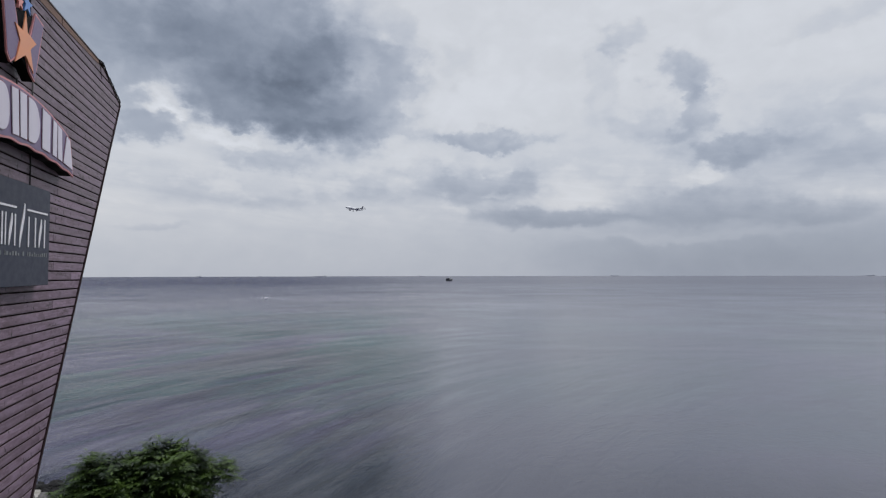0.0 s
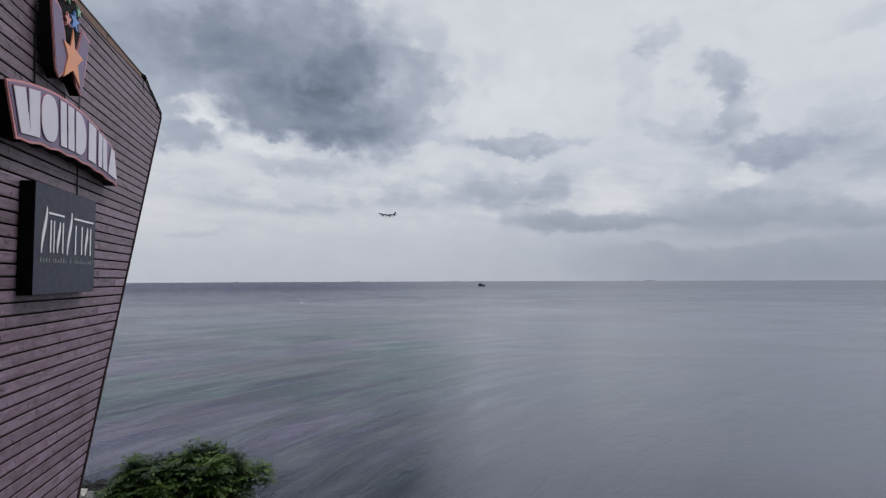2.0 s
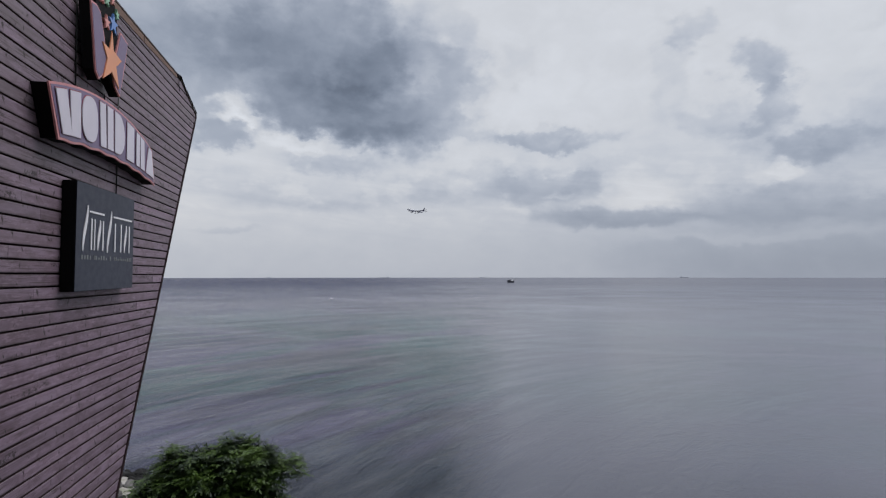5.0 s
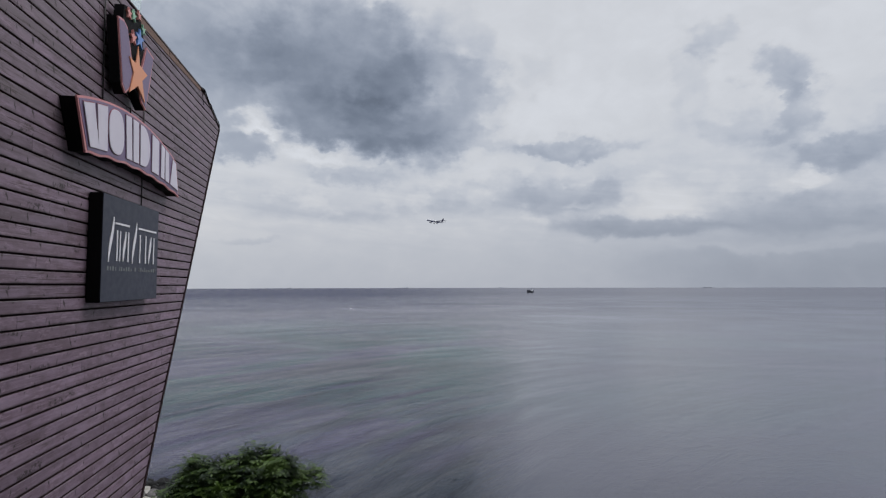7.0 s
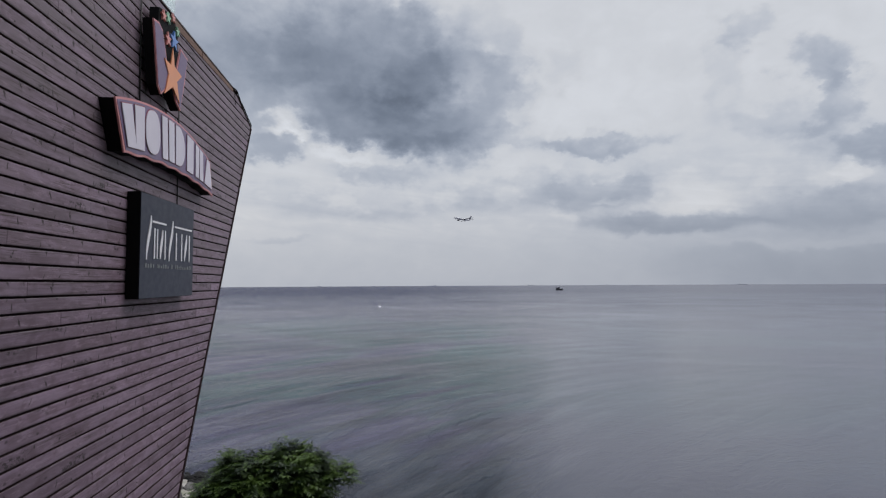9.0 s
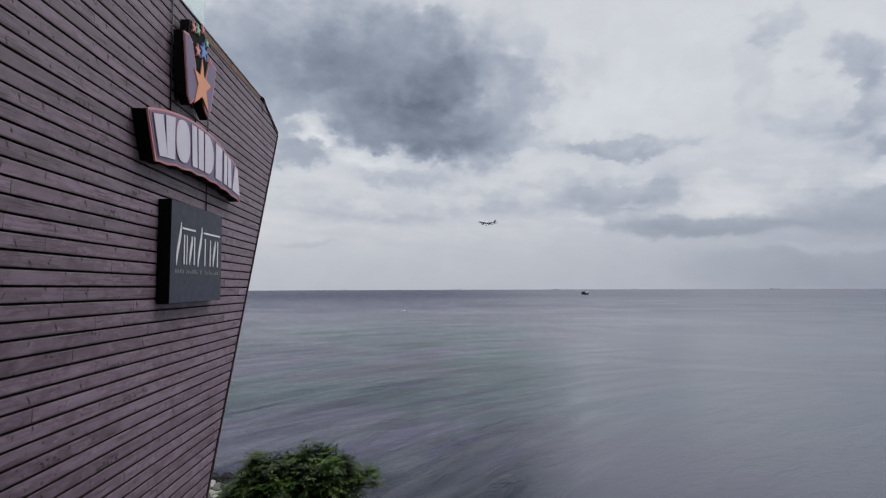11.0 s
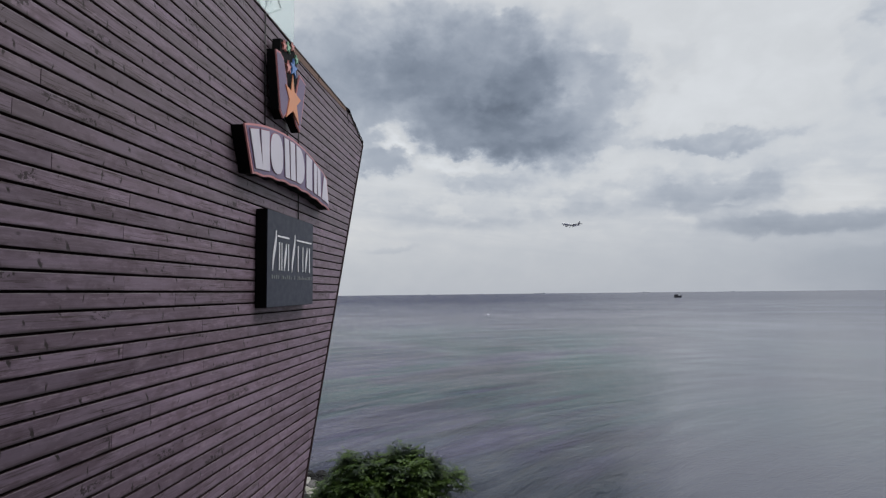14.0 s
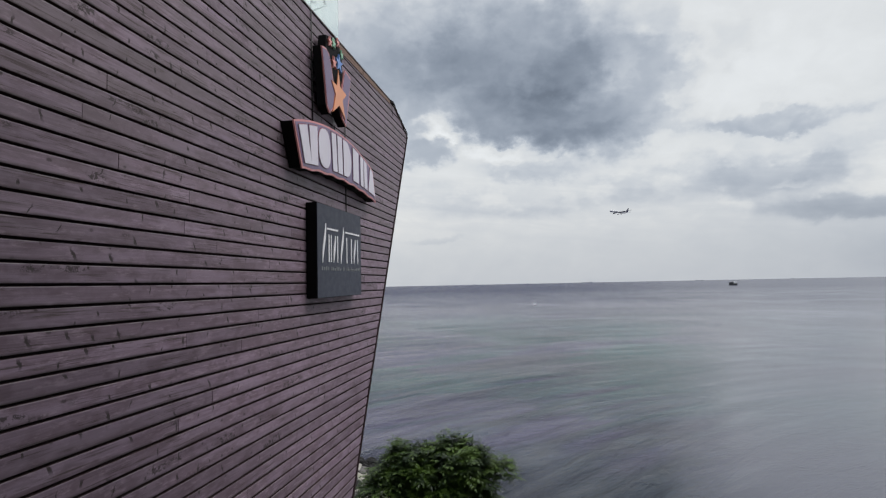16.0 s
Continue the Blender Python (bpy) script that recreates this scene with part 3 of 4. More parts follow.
for cx, cz, r0, turn in ((-0.22, 0.08, 0.13, 0.3), (-0.36, -0.06, 0.10, 2.4), (0.05, 0.02, 0.12, 4.0), (-0.52, 0.14, 0.12, 1.2)):
    spiral = [(cx + r0 * (1 - q / 11) * math.cos(q + turn), 0.012, cz + r0 * (1 - q / 11) * math.sin(q + turn)) for q in np.linspace(0, 7.5, 26)]
    part("scroll", tube(spiral, 0.010, 6), WIRE, ornament)
part("stand", merge(tube([(0.08, 0, -0.22), (0.10, 0, -0.75), (-0.06, 0, -1.58)], 0.016), tube([(-0.05, 0, -0.30), (-0.17, 0, -0.62), (-0.20, 0, -1.58)], 0.016)), WIRE, ornament)

# ---- signs ----
def on_wall(u, z, turn, wide, deep, tall):
    """Where a sign drawn round (7, 14) hangs on the wall, its turn and its size."""
    return ON_WALL @ Matrix.Translation((u, 0, z)) @ Matrix.Rotation(radians(turn), 4, "Y") @ Matrix.Diagonal((wide, deep, tall, 1.0)) @ Matrix.Translation((-7.0, 0, -14.0))


# a square light box with raised thin strokes
sign = thing("square_light_box", "slate grey square light box with thin white raised strokes", "sign", "signs on the wall", m=on_wall(7.5055, 13.997, -0.38, 1.253, 0.98, 1.040))
S0, S1, SZ0, SZ1, SD = 6.490, 7.876, 13.874, 15.070, 0.158
part("case", box(S0, S1, 0.002, SD - 0.004, SZ0, SZ1, 0.006), BLACK, sign, "black metal case")
part("face", box(S0 + 0.004, S1 - 0.004, SD - 0.004, SD, SZ0 + 0.004, SZ1 - 0.004, 0.0015), SLATE, sign, "slate grey front")


def stroke(points, widths):
    """A flat raised stroke along (along, up) points on the light box."""
    left, right = [], []
    for i, (u, z) in enumerate(points):
        (ax, az_), (bx, bz) = points[max(i - 1, 0)], points[min(i + 1, len(points) - 1)]
        size = math.hypot(bx - ax, bz - az_)
        nx, nz = -(bz - az_) / size, (bx - ax) / size
        w = widths[i] / 2 if isinstance(widths, list) else widths / 2
        left.append((u + nx * w, z + nz * w)), right.append((u - nx * w, z - nz * w))
    bm = bmesh.new()
    rows = [[bm.verts.new((u, y, z)) for u, z in chain] for y, chain in ((SD, left), (SD + 0.008, left), (SD + 0.008, right), (SD, right))]
    for r0, r1 in zip(rows, rows[1:]):
        for i in range(len(points) - 1):
            bm.faces.new((r0[i], r0[i + 1], r1[i + 1], r1[i]))
    bm.faces.new([r[0] for r in rows]), bm.faces.new([r[-1] for r in rows])
    bmesh.ops.recalc_face_normals(bm, faces=bm.faces)
    return bm


def reed(u, z0, z1, half):
    """A tall slim leaning stroke, thickest in its middle."""
    pts = [(u + half * math.cos(math.pi * q), z1 + (z0 - z1) * q) for q in np.linspace(0, 1, 12)]
    return stroke(pts, [0.014 + 0.034 * math.sin(math.pi * q) for q in np.linspace(0, 1, 12)])


Z0, Z1 = 14.335, 14.690
for name, bm in (
    ("stroke", reed(6.665, Z0 - 0.015, 14.83, 0.045)),
    ("stroke", stroke([(6.795, Z0), (6.795, Z1)], 0.026)),
    ("stroke", stroke([(6.86, Z0), (6.86, Z1)], 0.020)),
    ("stroke", reed(6.96, Z0, Z1, 0.025)),
    ("stroke", stroke([(7.05, Z0), (7.05, Z1)], 0.026)),
    ("stroke", reed(7.20, Z0 - 0.015, 14.83, 0.045)),
    ("stroke", stroke([(7.345, Z0), (7.345, Z1)], 0.026)),
    ("stroke", stroke([(7.50, Z0), (7.50, Z1)], 0.026)),
    ("stroke", reed(7.62, Z0, Z1, 0.025)),
    ("stroke", stroke([(7.73, Z0), (7.73, Z1)], 0.026)),
    ("overline", stroke([(6.745, 14.765), (7.07, 14.765)], 0.022)),
    ("overline", stroke([(7.30, 14.765), (7.80, 14.765)], 0.022)),
):
    part(name, bm, WHITE, sign)
u = 6.60
for size in (0.045, 0.04, 0.05, 0.035, 0.0, 0.02, 0.05, 0.045, 0.04, 0.05, 0.04, 0.0, 0.05, 0.0, 0.03, 0.045, 0.04, 0.03, 0.045, 0.04, 0.03, 0.045, 0.04, 0.03):
    if size:
        part("small_stroke", box(u, u + size * 0.72, SD, SD + 0.004, 14.225, 14.225 + rng.choice((0.03, 0.045, 0.05))), DIM, sign)
    u += size + 0.012 if size else 0.045

# an arched sign with seven raised pale shapes
arch = thing("arched_sign", "purple arched sign with pink edge and pale raised shapes", "sign", "signs on the wall", m=on_wall(7.601, 13.994, -2.24, 1.258, 0.96, 1.041))
AD = 0.185


def arch_top(u):
    return 16.125 - 0.15 * (u - 6.95) ** 2


def arch_low(u):
    return 15.485 - 0.07 * (u - 6.95) ** 2 + 0.009 * math.cos((u - 6.13) * 2 * math.pi / 0.36)


def arch_outline(inset):
    top = [(u, arch_top(u) - inset) for u in np.linspace(5.90 + inset, 8.33 - inset * 0.8, 24)]
    lowside = [(u, arch_low(u) + inset) for u in np.linspace(8.445 - inset * 1.2, 6.065 + inset, 40)]
    return (top + lowside)[::-1]


part("case", plate(arch_outline(0.012), 0.002, AD - 0.02), BLACK, arch, "black metal case")
part("edge_band", plate(arch_outline(0.0), AD - 0.02, AD, 0.003), PINK, arch, "salmon pink edge")
part("face", plate(arch_outline(0.026), AD, AD + 0.004), PURPLE, arch, "purple grey front")


def shape(u0, u1, pts, skew=0.0, grow=0.0, shift=0.0, raise_=0.0):
    """Points in a unit box, bent to the arch between u0 and u1."""
    out = []
    for p, q in pts:
        p, q = 0.5 + (p - 0.5) * (1 + grow), 0.5 + (q - 0.5) * (1 + grow * 0.6)
        u = u0 + (u1 - u0) * p + skew * (1 - q) + shift
        lo, hi = 15.485 - 0.07 * (u - 6.95) ** 2 + 0.070, arch_top(u) - 0.060
        out.append((u, lo + (hi - lo) * q + raise_))
    return out


block = [(0, 0), (1, 0), (1, 1), (0, 1)]
oval = [(0.5 + 0.5 * math.copysign(abs(math.cos(q)) ** 0.8, math.cos(q)), 0.5 + 0.5 * math.copysign(abs(math.sin(q)) ** 0.8, math.sin(q))) for q in np.linspace(0, 2 * math.pi, 32, endpoint=False)]
half_round = [(0, 0)] + [(0.35 + 0.65 * math.cos(q), 0.5 + 0.5 * math.sin(q)) for q in np.linspace(-math.pi / 2, math.pi / 2, 16)] + [(0, 1)]
SHAPES = [
    (5.985, 6.205, 0.07, [(0, 1), (0.85, 1), (1, 0), (0.25, 0)]), (6.205, 6.425, 0.05, [(0.1, 1), (1, 1), (0.80, 0), (0.05, 0)]),
    (6.445, 6.765, 0.02, oval),
    (6.815, 6.945, 0.03, block), (6.985, 7.125, 0.02, block),
    (7.17, 7.43, 0.01, half_round),
    (7.50, 7.70, 0.0, block),
    (7.775, 7.885, 0.0, block), (7.905, 8.045, 0.0, [(0.1, 0), (1, 0), (0.85, 1), (0, 1)]),
    (8.085, 8.365, 0.0, [(0, 0), (1, 0), (0.68, 1), (0.32, 1)]),
]
for u0, u1, skew, pts in SHAPES:
    raised = part("raised_shape", plate(shape(u0, u1, pts, skew, 0.0)[::-1], AD + 0.010, AD + 0.020, 0.002), LILAC, arch, "pale lilac raised shape")
    part("shadow_line", plate(shape(u0, u1, pts, skew, 0.05, 0.006, 0.004)[::-1], AD + 0.004, AD + 0.010), WINE, raised, "wine red outline")

# the emblem above: two tapered wings, a large star and six small ones
emblem = thing("star_emblem_sign", "purple winged emblem with orange star and small coloured stars", "sign", "signs on the wall", m=on_wall(7.585, 14.0, -1.73, 1.249, 0.984, 1.036))
ED = 0.19


def star(cx, cz, r, y0, y1, tips=5, inner=0.40, turn=0.0, tall=1.0):
    pts = []
    for i in range(2 * tips):
        q = math.pi / 2 + turn + i * math.pi / tips
        rr = r if i % 2 == 0 else r * inner
        pts.append((cx + rr * math.cos(q), cz + tall * rr * math.sin(q)))
    return plate(pts[::-1], y0, y1)


wing_a = [(6.60, 17.13), (6.72, 17.15), (6.81, 17.10), (6.90, 16.86), (6.96, 16.62), (6.89, 16.40), (6.79, 16.31), (6.72, 16.38)]
wing_b = [(7.30, 17.10), (7.50, 17.05), (7.41, 16.66), (7.30, 16.28), (7.18, 16.36), (7.08, 16.56), (7.16, 16.72)]
back = [(6.595, 17.135), (6.74, 17.15), (6.76, 17.35), (7.00, 17.41), (7.17, 17.38), (7.24, 17.22), (7.24, 17.06), (7.42, 16.72), (7.30, 16.275), (7.05, 16.46), (6.80, 16.30), (6.70, 16.40)]


def drawn_in(pts, d):
    cx, cz = sum(p for p, _ in pts) / len(pts), sum(q for _, q in pts) / len(pts)
    return [(p + (cx - p) / max(math.hypot(cx - p, cz - q), 1e-6) * d, q + (cz - q) / max(math.hypot(cx - p, cz - q), 1e-6) * d) for p, q in pts]


part("case", plate(back, 0.055, ED - 0.02), BLACK, emblem, "black metal case")
for bu, bz in ((6.78, 16.95), (6.98, 17.22), (6.85, 16.50), (7.25, 16.50)):
    part("bracket", box(bu - 0.03, bu + 0.03, 0.002, 0.056, bz - 0.03, bz + 0.03, 0.004), BLACK, emblem, "short black stand-off bracket")
for pts in (wing_a, wing_b):
    wing = part("wing", plate(pts, ED - 0.02, ED), PINK, emblem, "purple wing with pink edge")
    part("wing_face", plate(drawn_in(pts, 0.026), ED, ED + 0.004), PURPLE, wing, "purple grey front")
part("large_star", plate([(7.055, 17.0), (7.10, 16.78), (7.305, 16.735), (7.17, 16.61), (7.25, 16.36), (7.06, 16.50), (6.86, 16.35), (6.95, 16.62), (6.84, 16.775), (7.00, 16.76)], ED + 0.004, ED + 0.016, 0.003), ORANGE, emblem, "orange star")
for cx, cz, r, turn, mat in ((6.84, 17.29, 0.075, 0.1, STAR_PINK), (6.95, 17.32, 0.080, 0.0, STAR_GREEN), (7.08, 17.39, 0.068, 0.2, STAR_PINK), (7.20, 17.27, 0.070, 0.3, STAR_GREEN), (7.11, 17.11, 0.135, 0.0, STAR_BLUE), (6.955, 17.055, 0.095, 0.15, STAR_PINK)):
    part("small_star", star(cx, cz, 0.86 * r, ED - 0.02, ED + 0.006, turn=turn, tall=1.15), mat, emblem)

for pts in ([(7.035, 0.016, 17.74), (7.047, 0.016, 17.06), (7.07, 0.016, 16.13)], [(8.31, 0.016, 16.52), (8.315, 0.016, 15.78), (8.32, 0.016, 15.11)], [(7.855, 0.016, 16.39), (7.868, 0.016, 16.14)]):
    wire = new("sign_cable", mesh_of("sign_cable", tube(pts, 0.009, 8), CABLE))
    wire.matrix_world = ON_WALL
    tagged(wire, "thin black cable running down the boards", "cable", "sign cables")


# ---- sea, shore and ground ----
def shore_y(x):
    return 25.0 - 0.30 * x + 1.2 * math.sin(x * 0.31) + 0.6 * math.sin(x * 0.83 + 1)


def ground_z(x, y):
    inland = shore_y(x) - y
    if inland < 0:
        return max(-4.0, -0.15 + 0.18 * inland)
    z = -0.15 + 0.20 * min(inland, 18)
    rise = min(max((2.8 - y) / 1.6, 0), 1)
    z += (12.4 - z) * rise * rise * (3 - 2 * rise)
    return z + 0.18 * noise.noise((x * 0.35, y * 0.35, 0.0))


def graded(spans):
    out = []
    for lo_, hi_, k in spans:
        out += list(np.linspace(lo_, hi_, k, endpoint=False))
    return out + [spans[-1][1]]


xs = graded([(-4800, -300, 8), (-300, -60, 12), (-60, 40, 130), (40, 300, 12), (300, 4800, 8)])
ys = graded([(-4800, -300, 8), (-300, -20, 10), (-20, 0, 14), (0, 6, 16), (6, 45, 60), (45, 80, 6)])
bm = bmesh.new()
net = [[bm.verts.new((x, y, ground_z(x, y))) for x in xs] for y in ys]
for r0, r1 in zip(net, net[1:]):
    for i in range(len(xs) - 1):
        bm.faces.new((r0[i], r0[i + 1], r1[i + 1], r1[i])).smooth = True
ground = new("ground", mesh_of("ground", bm, SOIL))
tagged(ground, "stony shore slope with scrub falling to the sea", "ground", kind="structure")

reach = np.concatenate([np.geomspace(6, 30, 12, endpoint=False), np.geomspace(30, 400, 330, endpoint=False), np.geomspace(400, 4950, 40)])
turns = np.linspace(-math.pi, math.pi, 721)
turns = turns[:-1]
R, A = np.meshgrid(reach, turns, indexing="ij")
X, Y = R * np.sin(A), R * np.cos(A)
Zs = np.zeros_like(X)
waves = random.Random(9)
left = 1 / (1 + np.exp((A + 0.20) / 0.07))
from_bend, along_crest = np.hypot(X - BEND[0], Y - BEND[1]), 138 * np.arctan2(Y - BEND[1], BEND[0] - X)
for k in range(26):
    length = 1.7 * 1.13 ** k if k < 18 else waves.uniform(2.5, 9)
    slant = radians(waves.gauss(0, 8))
    p = (from_bend * math.cos(slant) + along_crest * math.sin(slant)) * 2 * math.pi / length + waves.uniform(0, 6.28)
    p += 0.9 * np.sin(X * 0.05 + k) + 0.7 * np.sin(Y * 0.07 + 2 * k)
    fade = np.clip(1.6 - R * 2.2 / (60 * length), 0, 1)
    Zs += (0.0150 if 2 < length < 6 else 0.0070) * length ** 0.8 * fade * np.sin(p) * (0.08 + 0.92 * left)
count_r, count_a = X.shape
verts = np.stack([X, Y, Zs], -1).reshape(-1, 3)
idx = np.arange(count_r * count_a).reshape(count_r, count_a)
quads = np.stack([idx[:-1], np.roll(idx, -1, 1)[:-1], np.roll(idx, -1, 1)[1:], idx[1:]], -1).reshape(-1, 4)
me = bpy.data.meshes.new("sea")
me.from_pydata(verts.tolist(), [], quads[:, ::-1].tolist())
me.polygons.foreach_set("use_smooth", [True] * len(me.polygons))
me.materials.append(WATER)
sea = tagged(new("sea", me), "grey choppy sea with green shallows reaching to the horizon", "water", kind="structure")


def rock_mesh(seed, mat):
    r = random.Random(seed)
    b = bmesh.new()
    bmesh.ops.create_icosphere(b, subdivisions=2, radius=1.0)
    cuts = [(Vector((r.gauss(0, 1), r.gauss(0, 1), r.gauss(0, 1))).normalized(), r.uniform(0.55, 0.85)) for _ in range(7)]
    for v in b.verts:
        for d, lim in cuts:
            over = v.co.dot(d) - lim
            if over > 0:
                v.co -= d * over
        v.co *= 1 + 0.08 * noise.noise(v.co * 2 + Vector((seed, 0, 0)))
    return mesh_of("shore_rock", b, mat)


pale = [rock_mesh(s, PALE_STONE) for s in range(5)]
wet = [rock_mesh(s + 20, WET_STONE) for s in range(5)]
rocks = random.Random(11)
for i in range(230):
    x = rocks.uniform(-40, -17)
    back_by = rocks.triangular(-1.0, 8.0, 1.0)
    y = shore_y(x) - back_by
    dark = back_by < 1.0 or rocks.random() < 0.12
    s = rocks.uniform(0.20, 0.50) * (1.2 if dark else 0.75)
    ob = new("shore_rock", rocks.choice(wet if dark else pale))
    ob.matrix_world = Matrix.LocRotScale((x, y, max(ground_z(x, y), -0.2) + 0.12 * s), Euler((rocks.uniform(-0.3, 0.3), rocks.uniform(-0.3, 0.3), rocks.uniform(0, 6.28))), (s * rocks.uniform(0.9, 1.6), s, s * rocks.uniform(0.55, 0.85)))
    tagged(ob, "dark wet boulder at the waterline" if dark else "pale grey boulder on the stony shore", "rock", "rocks on the shore")


for i in range(70):
    x = rocks.uniform(-34.5, -25.5)
    y = shore_y(x) - rocks.uniform(-0.7, 0.9)
    s = rocks.uniform(0.18, 0.42)
    ob = new("shore_rock", rocks.choice(wet))
    ob.matrix_world = Matrix.LocRotScale((x, y, max(ground_z(x, y), -0.2) + 0.16 * s), Euler((rocks.uniform(-0.3, 0.3), rocks.uniform(-0.3, 0.3), rocks.uniform(0, 6.28))), (s * rocks.uniform(0.9, 1.6), s, s * rocks.uniform(0.7, 1.0)))
    tagged(ob, "dark wet boulder at the waterline", "rock", "rocks on the shore")


# ---- trees ----
def leaf_spray(faces, verts, base, way_out, length, r):
    """A feathered leaf: seven pairs of folded leaflets along an arching stalk, one at its tip."""
    d = way_out.normalized()
    sidev = d.cross(Vector((0, 0, 1)))
    sidev = sidev.normalized() if sidev.length > 0.05 else Vector((1, 0, 0))
    pairs = 6
    i = len(verts)
    for f in (0.0, 0.5, 1.0):
        mid_p = base + d * (length * f) + Vector((0, 0, -0.22 * length * f * f))
        verts.extend([mid_p + sidev * 0.006, mid_p - sidev * 0.006])
    faces.extend([(i, i + 1, i + 3, i + 2), (i + 2, i + 3, i + 5, i + 4)])
    for k in range(pairs + 1):
        f = 0.22 + 0.78 * k / pairs
        p = base + d * (length * f) + Vector((0, 0, -0.22 * length * f * f))
        fall = Vector((0, 0, -0.22 * 2 * f))
        size = length * (0.34 - 0.12 * abs(f - 0.5))
        for s in ((1, -1) if k < pairs else (0,)):
            tip_way = (sidev * s + (d + fall) * (0.45 if s else 1.0) + Vector((0, 0, r.uniform(-0.25, 0.10)))).normalized()
            across = tip_way.cross(Vector((r.uniform(-0.3, 0.3), r.uniform(-0.3, 0.3), 1))).normalized() * size * 0.19
            mid_p = p + tip_way * size * 0.40
            dip = Vector((0, 0, -0.05 * size))
            i = len(verts)
            verts.extend([p, mid_p + across, p + tip_way * size + dip * 2, mid_p - across, mid_p + dip])
            faces.extend([(i, i + 1, i + 4), (i + 1, i + 2, i + 4), (i + 2, i + 3, i + 4), (i + 3, i, i + 4)])


def tree(name, base, lobes, trunk_r, leaf_mat, seed, per_lobe, leaf, label):
    r = random.Random(seed)
    ob = thing(name, label, "tree", m=pose(*base))
    fork = Vector((0.1, 0.1, 0.30 * max(c[2] for c, _ in lobes)))
    part("trunk", tube([(0, 0, -0.4), (0.06, 0.02, fork.z * 0.5), fork], [trunk_r * 1.25, trunk_r, trunk_r * 0.85], 10), BARK, ob)
    verts, faces = [], []
    for c, rad in lobes:
        c, rad = Vector(c), Vector(rad)
        mid_p = fork.lerp(c, 0.5) + Vector((r.uniform(-0.2, 0.2), r.uniform(-0.2, 0.2), 0.25))
        part("limb", tube([fork - Vector((0, 0, 0.15)), mid_p, c], [trunk_r * 0.6, trunk_r * 0.38, trunk_r * 0.12], 7), BARK, ob)
        for _ in range(int(per_lobe * rad.x * rad.z)):
            d = Vector((r.gauss(0, 1), r.gauss(0, 1), r.gauss(0.35, 0.8))).normalized()
            k = r.uniform(0.45, 1.0) ** 0.6
            tipp = c + Vector((d.x * rad.x, d.y * rad.y, d.z * rad.z)) * k * r.uniform(0.85, 1.12)
            shoot = (d * 0.6 + Vector((r.gauss(0, 0.2), r.gauss(0, 0.2), 0.8))).normalized()
            turn, count = r.uniform(0, 6.28), r.randint(6, 9)
            s1 = shoot.cross(Vector((1, 0.3, 0))).normalized()
            s2 = shoot.cross(s1)
            for i in range(count):
                q = turn + i * 2.4
                open_ = r.uniform(0.75, 1.25)
                w = shoot * r.uniform(0.3, 0.7) + (s1 * math.cos(q) + s2 * math.sin(q)) * open_
                leaf_spray(faces, verts, tipp - shoot * 0.03 * i, w, leaf * r.uniform(0.65, 1.15), r)
    me = bpy.data.meshes.new("crown")
    me.from_pydata(verts, [], faces)
    me.materials.append(leaf_mat)
    crown = new("crown", me)
    crown.parent = ob
    tagged(crown, "dense feathered green leaves")
    return ob


TREE = (-13.05, 18.05, 2.32)
LOBES = [
    ((0.9, 0.6, 4.62), (1.2, 1.1, 1.0)), ((-0.4, -0.3, 4.50), (1.25, 1.2, 0.95)), ((1.75, 1.1, 4.1), (0.8, 0.8, 0.65)), ((-1.15, -0.9, 3.95), (0.95, 0.9, 0.80)),
    ((0.35, 0.15, 3.5), (1.8, 1.6, 1.2)), ((1.6, 0.9, 3.2), (1.1, 1.0, 0.9)), ((-1.5, -1.1, 3.0), (0.6, 0.6, 0.55)), ((1.30, 0.9, 5.38), (0.5, 0.4, 0.22)), ((-0.9, -0.6, 5.3), (0.35, 0.3, 0.3)), ((0.75, 0.5, 5.4), (0.35, 0.3, 0.22)), ((-0.15, -0.1, 5.15), (0.55, 0.4, 0.35)), ((2.45, 1.55, 4.55), (0.45, 0.4, 0.25)), ((1.75, 1.15, 5.05), (0.40, 0.35, 0.25)),
]
tree("shore_tree", TREE, LOBES, 0.14, LEAF, 3, 76, 0.60, "leafy green tree on the shore slope below the wall")
tree("shore_shrub", (-20.3, 22.4, 1.5), [((0, 0, 0.6), (0.6, 0.5, 0.4)), ((-0.7, 0.3, 0.5), (0.6, 0.5, 0.4)), ((-0.4, -0.4, 0.9), (0.4, 0.4, 0.3))], 0.07, BUSH_LEAF, 8, 26, 0.30, "low yellow green shrub beside the stones")


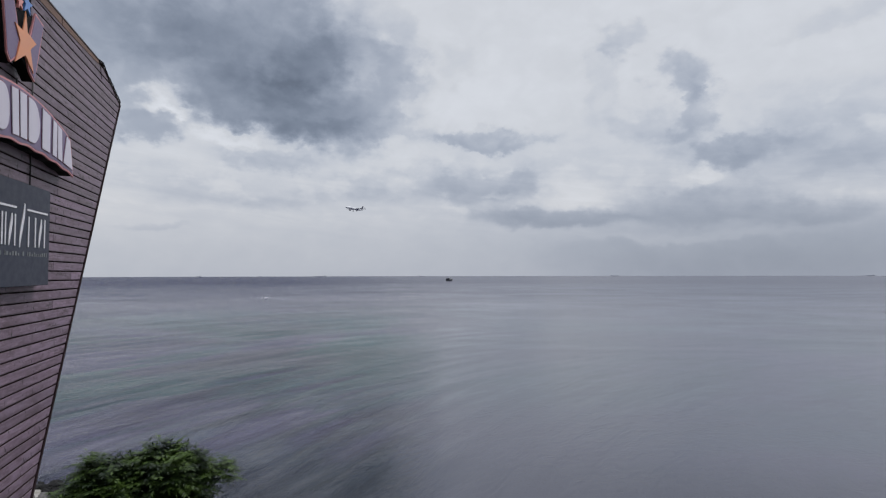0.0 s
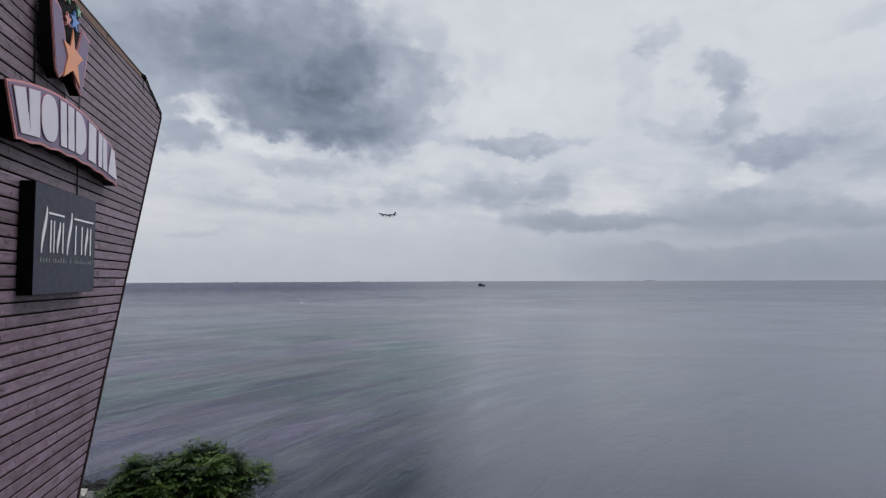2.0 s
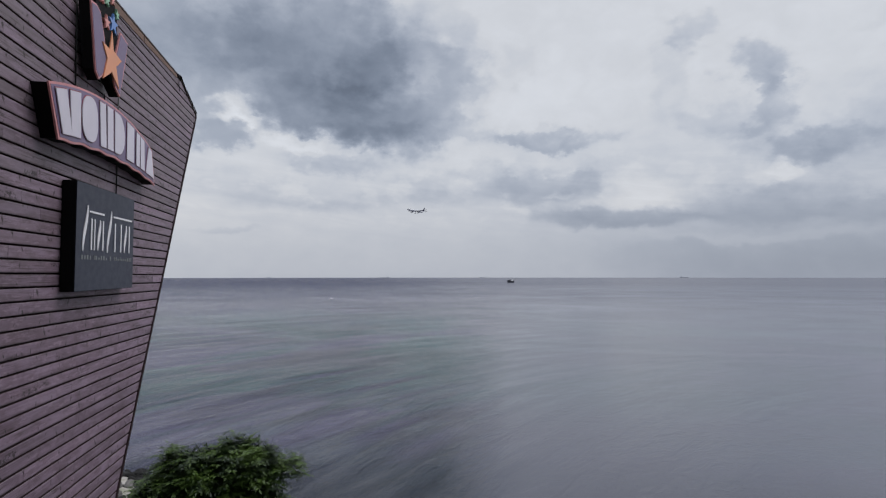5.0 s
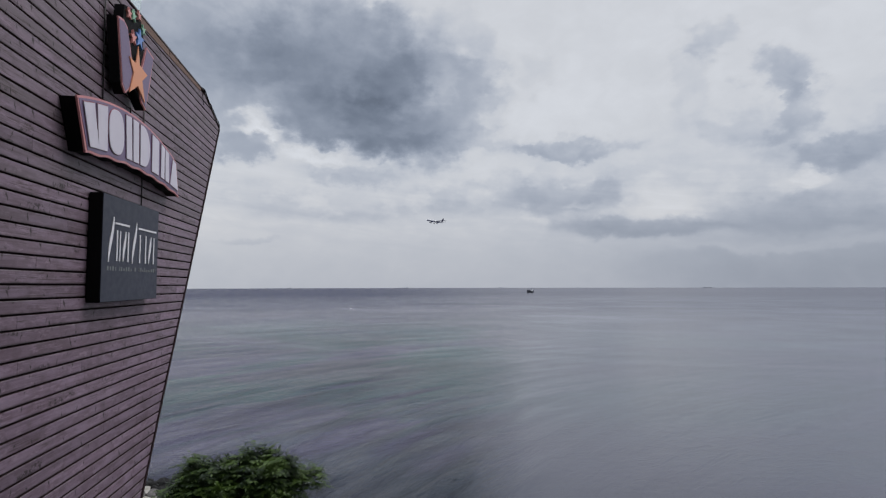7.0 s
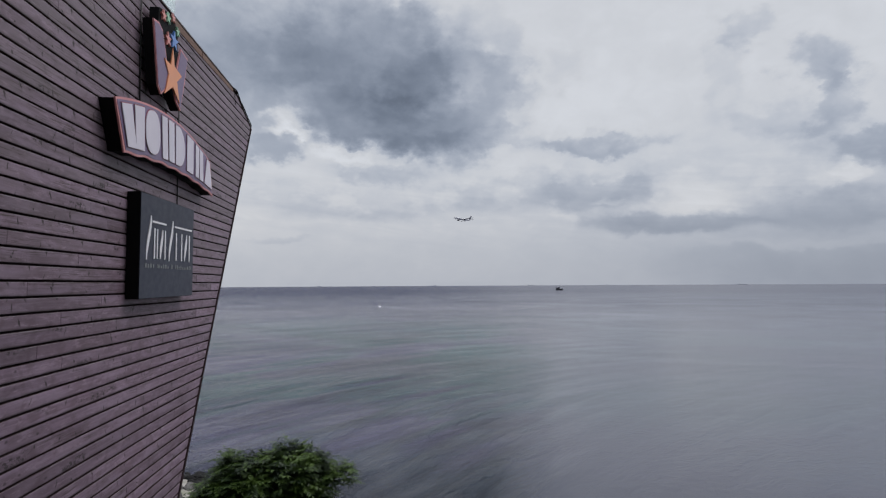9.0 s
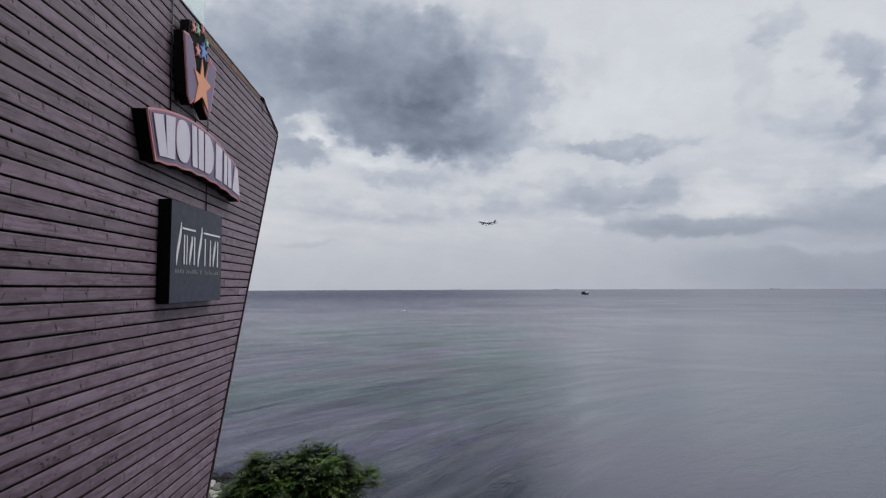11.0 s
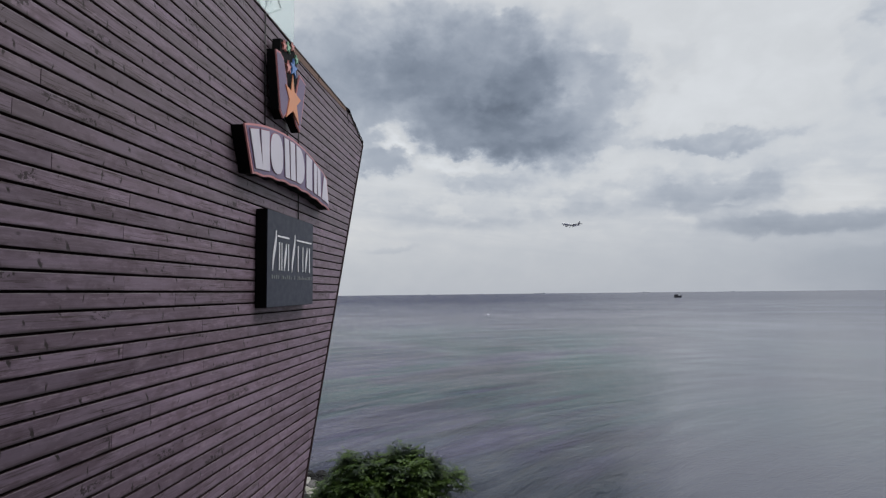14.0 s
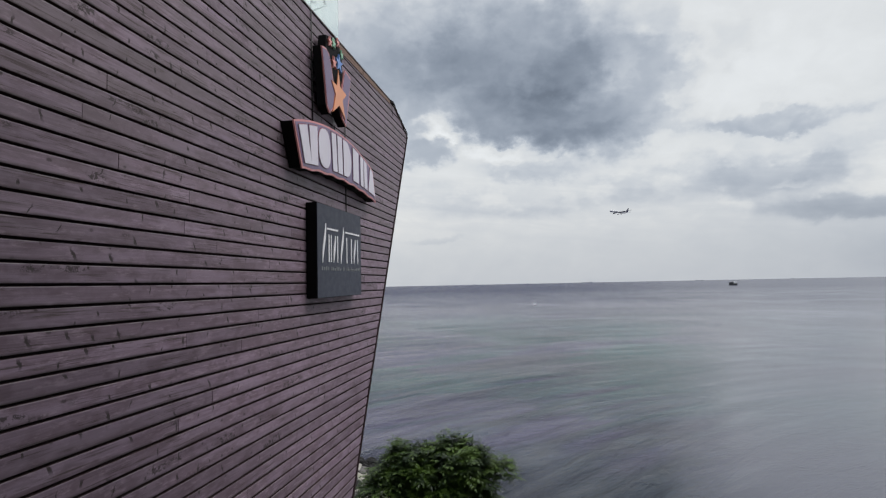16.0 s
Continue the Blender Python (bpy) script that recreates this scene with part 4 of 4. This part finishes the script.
# ---- ships ----
def ship(name, azimuth, far, length, tall, mat, house_at, label):
    a_ = radians(azimuth)
    ob = thing(name, label, "ship", "ships on the horizon", m=pose(far * math.sin(a_), far * math.cos(a_), -0.3, 0, 0, -azimuth))
    h = length / 2
    beam = length * 0.09
    rings = []
    for z, s in ((-0.5, 0.90), (tall * 0.35, 1.0)):
        rings.append([(-h * s, -beam * 0.6, z), (-h * 0.8 * s, -beam, z), (h * 0.75 * s, -beam, z), (h * s, 0, z + (tall * 0.06 if z > 0 else 0)), (h * 0.75 * s, beam, z), (-h * 0.8 * s, beam, z), (-h * s, beam * 0.6, z)])
    part("hull", solid(rings), mat, ob)
    part("superstructure", box(house_at * h - length * 0.06, house_at * h + length * 0.06, -beam * 0.7, beam * 0.7, tall * 0.35, tall * 0.8, 0.3), mat, ob)
    part("mast", tube([(house_at * h, 0, tall * 0.8), (house_at * h, 0, tall * 1.15)], length * 0.006, 6), mat, ob)
    part("deck_crane", tube([(-house_at * h * 0.3, 0, tall * 0.33), (-house_at * h * 0.3, 0, tall * 0.62)], length * 0.008, 6), mat, ob)


for azimuth, length, tall, house in ((-30.4, 32, 11, 0.5), (-24.9, 26, 8, -0.4), (-19.1, 88, 9, 0.75), (-8.9, 55, 8, -0.7), (-1.5, 28, 6, 0.3), (10.35, 62, 10, -0.6), (30.7, 50, 9, 0.6)):
    ship("cargo_ship", azimuth, 4500, length, tall, HAZE_HULL, house, "far cargo ship on the horizon, paled by painted haze")

boat_az = -6.12
vessel = thing("fishing_vessel", "dark hulled fishing vessel with white wheelhouse at anchor", "boat", m=pose(1200 * math.sin(radians(boat_az)), 1200 * math.cos(radians(boat_az)), -0.2, 0, 0, 6) @ Matrix.Scale(0.48, 4))
rings = []
for z, s, lift_ in ((-1, 0.86, 0), (3, 0.95, 0.6), (7.5, 1.0, 1.8)):
    rings.append([(-15 * s, -3.2, z), (8 * s, -4, z), (13 * s, -2.4, z + lift_ * 0.6), (16 * s, 0, z + lift_), (13 * s, 2.4, z + lift_ * 0.6), (8 * s, 4, z), (-15 * s, 3.2, z)])
part("hull", solid(rings), HULL, vessel, "dark blue grey hull")
part("wheelhouse", box(2.5, 12.5, -3.3, 3.3, 7.4, 14.0, 0.4), DECK, vessel, "white wheelhouse")
part("deck_house", box(-13.5, 2.0, -3.0, 3.0, 7.4, 12.8, 0.3), HULL, vessel)
part("mast", tube([(7, 0, 14.4), (7, 0, 24)], [0.55, 0.3], 8), HULL, vessel)
part("boom", tube([(7, 0, 16), (-8, 0, 11)], 0.3, 6), HULL, vessel)

skiff = thing("white_skiff", "small white open boat lying on the grey sea", "boat", m=pose(-146, 323, 0.05, 0, 0, 15) @ Matrix.Scale(0.5, 4))
part("hull", solid([[(-1.9 * s, -0.8 * s, z), (0.8 * s, -0.85 * s, z), (2.1 * s, 0, z), (0.8 * s, 0.85 * s, z), (-1.9 * s, 0.8 * s, z)] for z, s in ((-0.2, 1.0), (0.35, 0.95), (0.8, 0.72))]), WHITE, skiff)
part("cuddy", solid([[(-0.9 * s, -0.45 * s, z), (0.7 * s, -0.45 * s, z), (0.7 * s, 0.45 * s, z), (-0.9 * s, 0.45 * s, z)] for z, s in ((0.78, 1.0), (1.35, 0.6))]), WHITE, skiff)


# ---- airliner on its approach ----
def airliner(m):
    ob = thing("airliner", "white twin engine airliner flying low with its wheels down", "airplane", m=m)
    prof = [(33, 0.05, -0.7), (32, 1.1, -0.5), (29, 2.2, -0.2), (25, 2.9, 0), (10, 3.0, 0), (-12, 3.0, 0), (-22, 2.3, 0.6), (-30, 1.0, 1.6), (-33, 0.25, 2.0)]
    part("fuselage", solid([[(x, r * math.cos(q), zc + r * math.sin(q)) for q in np.linspace(0, 2 * math.pi, 20, endpoint=False)] for x, r, zc in prof], True), AIR_WHITE, ob, "white fuselage")

    def fin(name, root_le, root_te, tip_le, tip_te, thick, mat):
        def ring_(le, te, t):
            le, te = Vector(le), Vector(te)
            up = Vector((0, 0, 1)) if abs(Vector(tip_le).y - Vector(root_le).y) > 1 else Vector((0, 1, 0))
            mid_ = le.lerp(te, 0.35)
            return [le, mid_ + up * t, te, mid_ - up * t]
        part(name, solid([ring_(root_le, root_te, thick), ring_(tip_le, tip_te, thick * 0.35)]), mat, ob)

    for s in (1, -1):
        fin("wing", (8, 2.5 * s, -1.4), (-6, 2.5 * s, -1.4), (-9, 31 * s, 1.8), (-12, 31 * s, 1.8), 0.75, AIR_GREY)
        fin("tailplane", (-25, 1.5 * s, 1.3), (-31, 1.2 * s, 1.5), (-32, 10.5 * s, 2.3), (-34.5, 10.5 * s, 2.3), 0.3, AIR_GREY)
        eng = part("engine", solid([[(x, 9.6 * s + r * math.cos(q), -3.4 + r * math.sin(q)) for q in np.linspace(0, 2 * math.pi, 16, endpoint=False)] for x, r in ((9.5, 1.35), (9.0, 1.75), (5.5, 1.8), (2.5, 1.1))], True), AIR_GREY, ob, "grey engine nacelle")
        part("pylon", box(2.0, 6.5, 9.6 * s - 0.2, 9.6 * s + 0.2, -2.2, -0.6), AIR_GREY, eng)
        gear = part("main_gear", tube([(-3, 4.8 * s, -1.4), (-3, 5.3 * s, -5.6)], 0.32, 8), AIR_GREY, ob)
        part("wheels", merge(*[tube([(x, 4.6 * s, -5.7), (x, 6.0 * s, -5.7)], 0.75, 12) for x in (-4.4, -3.0, -1.6)]), RUBBER, gear)
    fin("tail_fin", (-23, 0, 2.4), (-31.5, 0, 2.2), (-32.5, 0, 12.6), (-36, 0, 12.6), 0.35, AIR_DARK)
    nose = part("nose_gear", tube([(26.5, 0, -2.5), (26.5, 0, -5.6)], 0.25, 8), AIR_GREY, ob)
    part("wheels", tube([(26.5, -0.7, -5.6), (26.5, 0.7, -5.6)], 0.55, 12), RUBBER, nose)
    return ob


airliner(Matrix.Translation((-409, 1443, 190)) @ pose(0, 0, 0, 0, -3, 242))
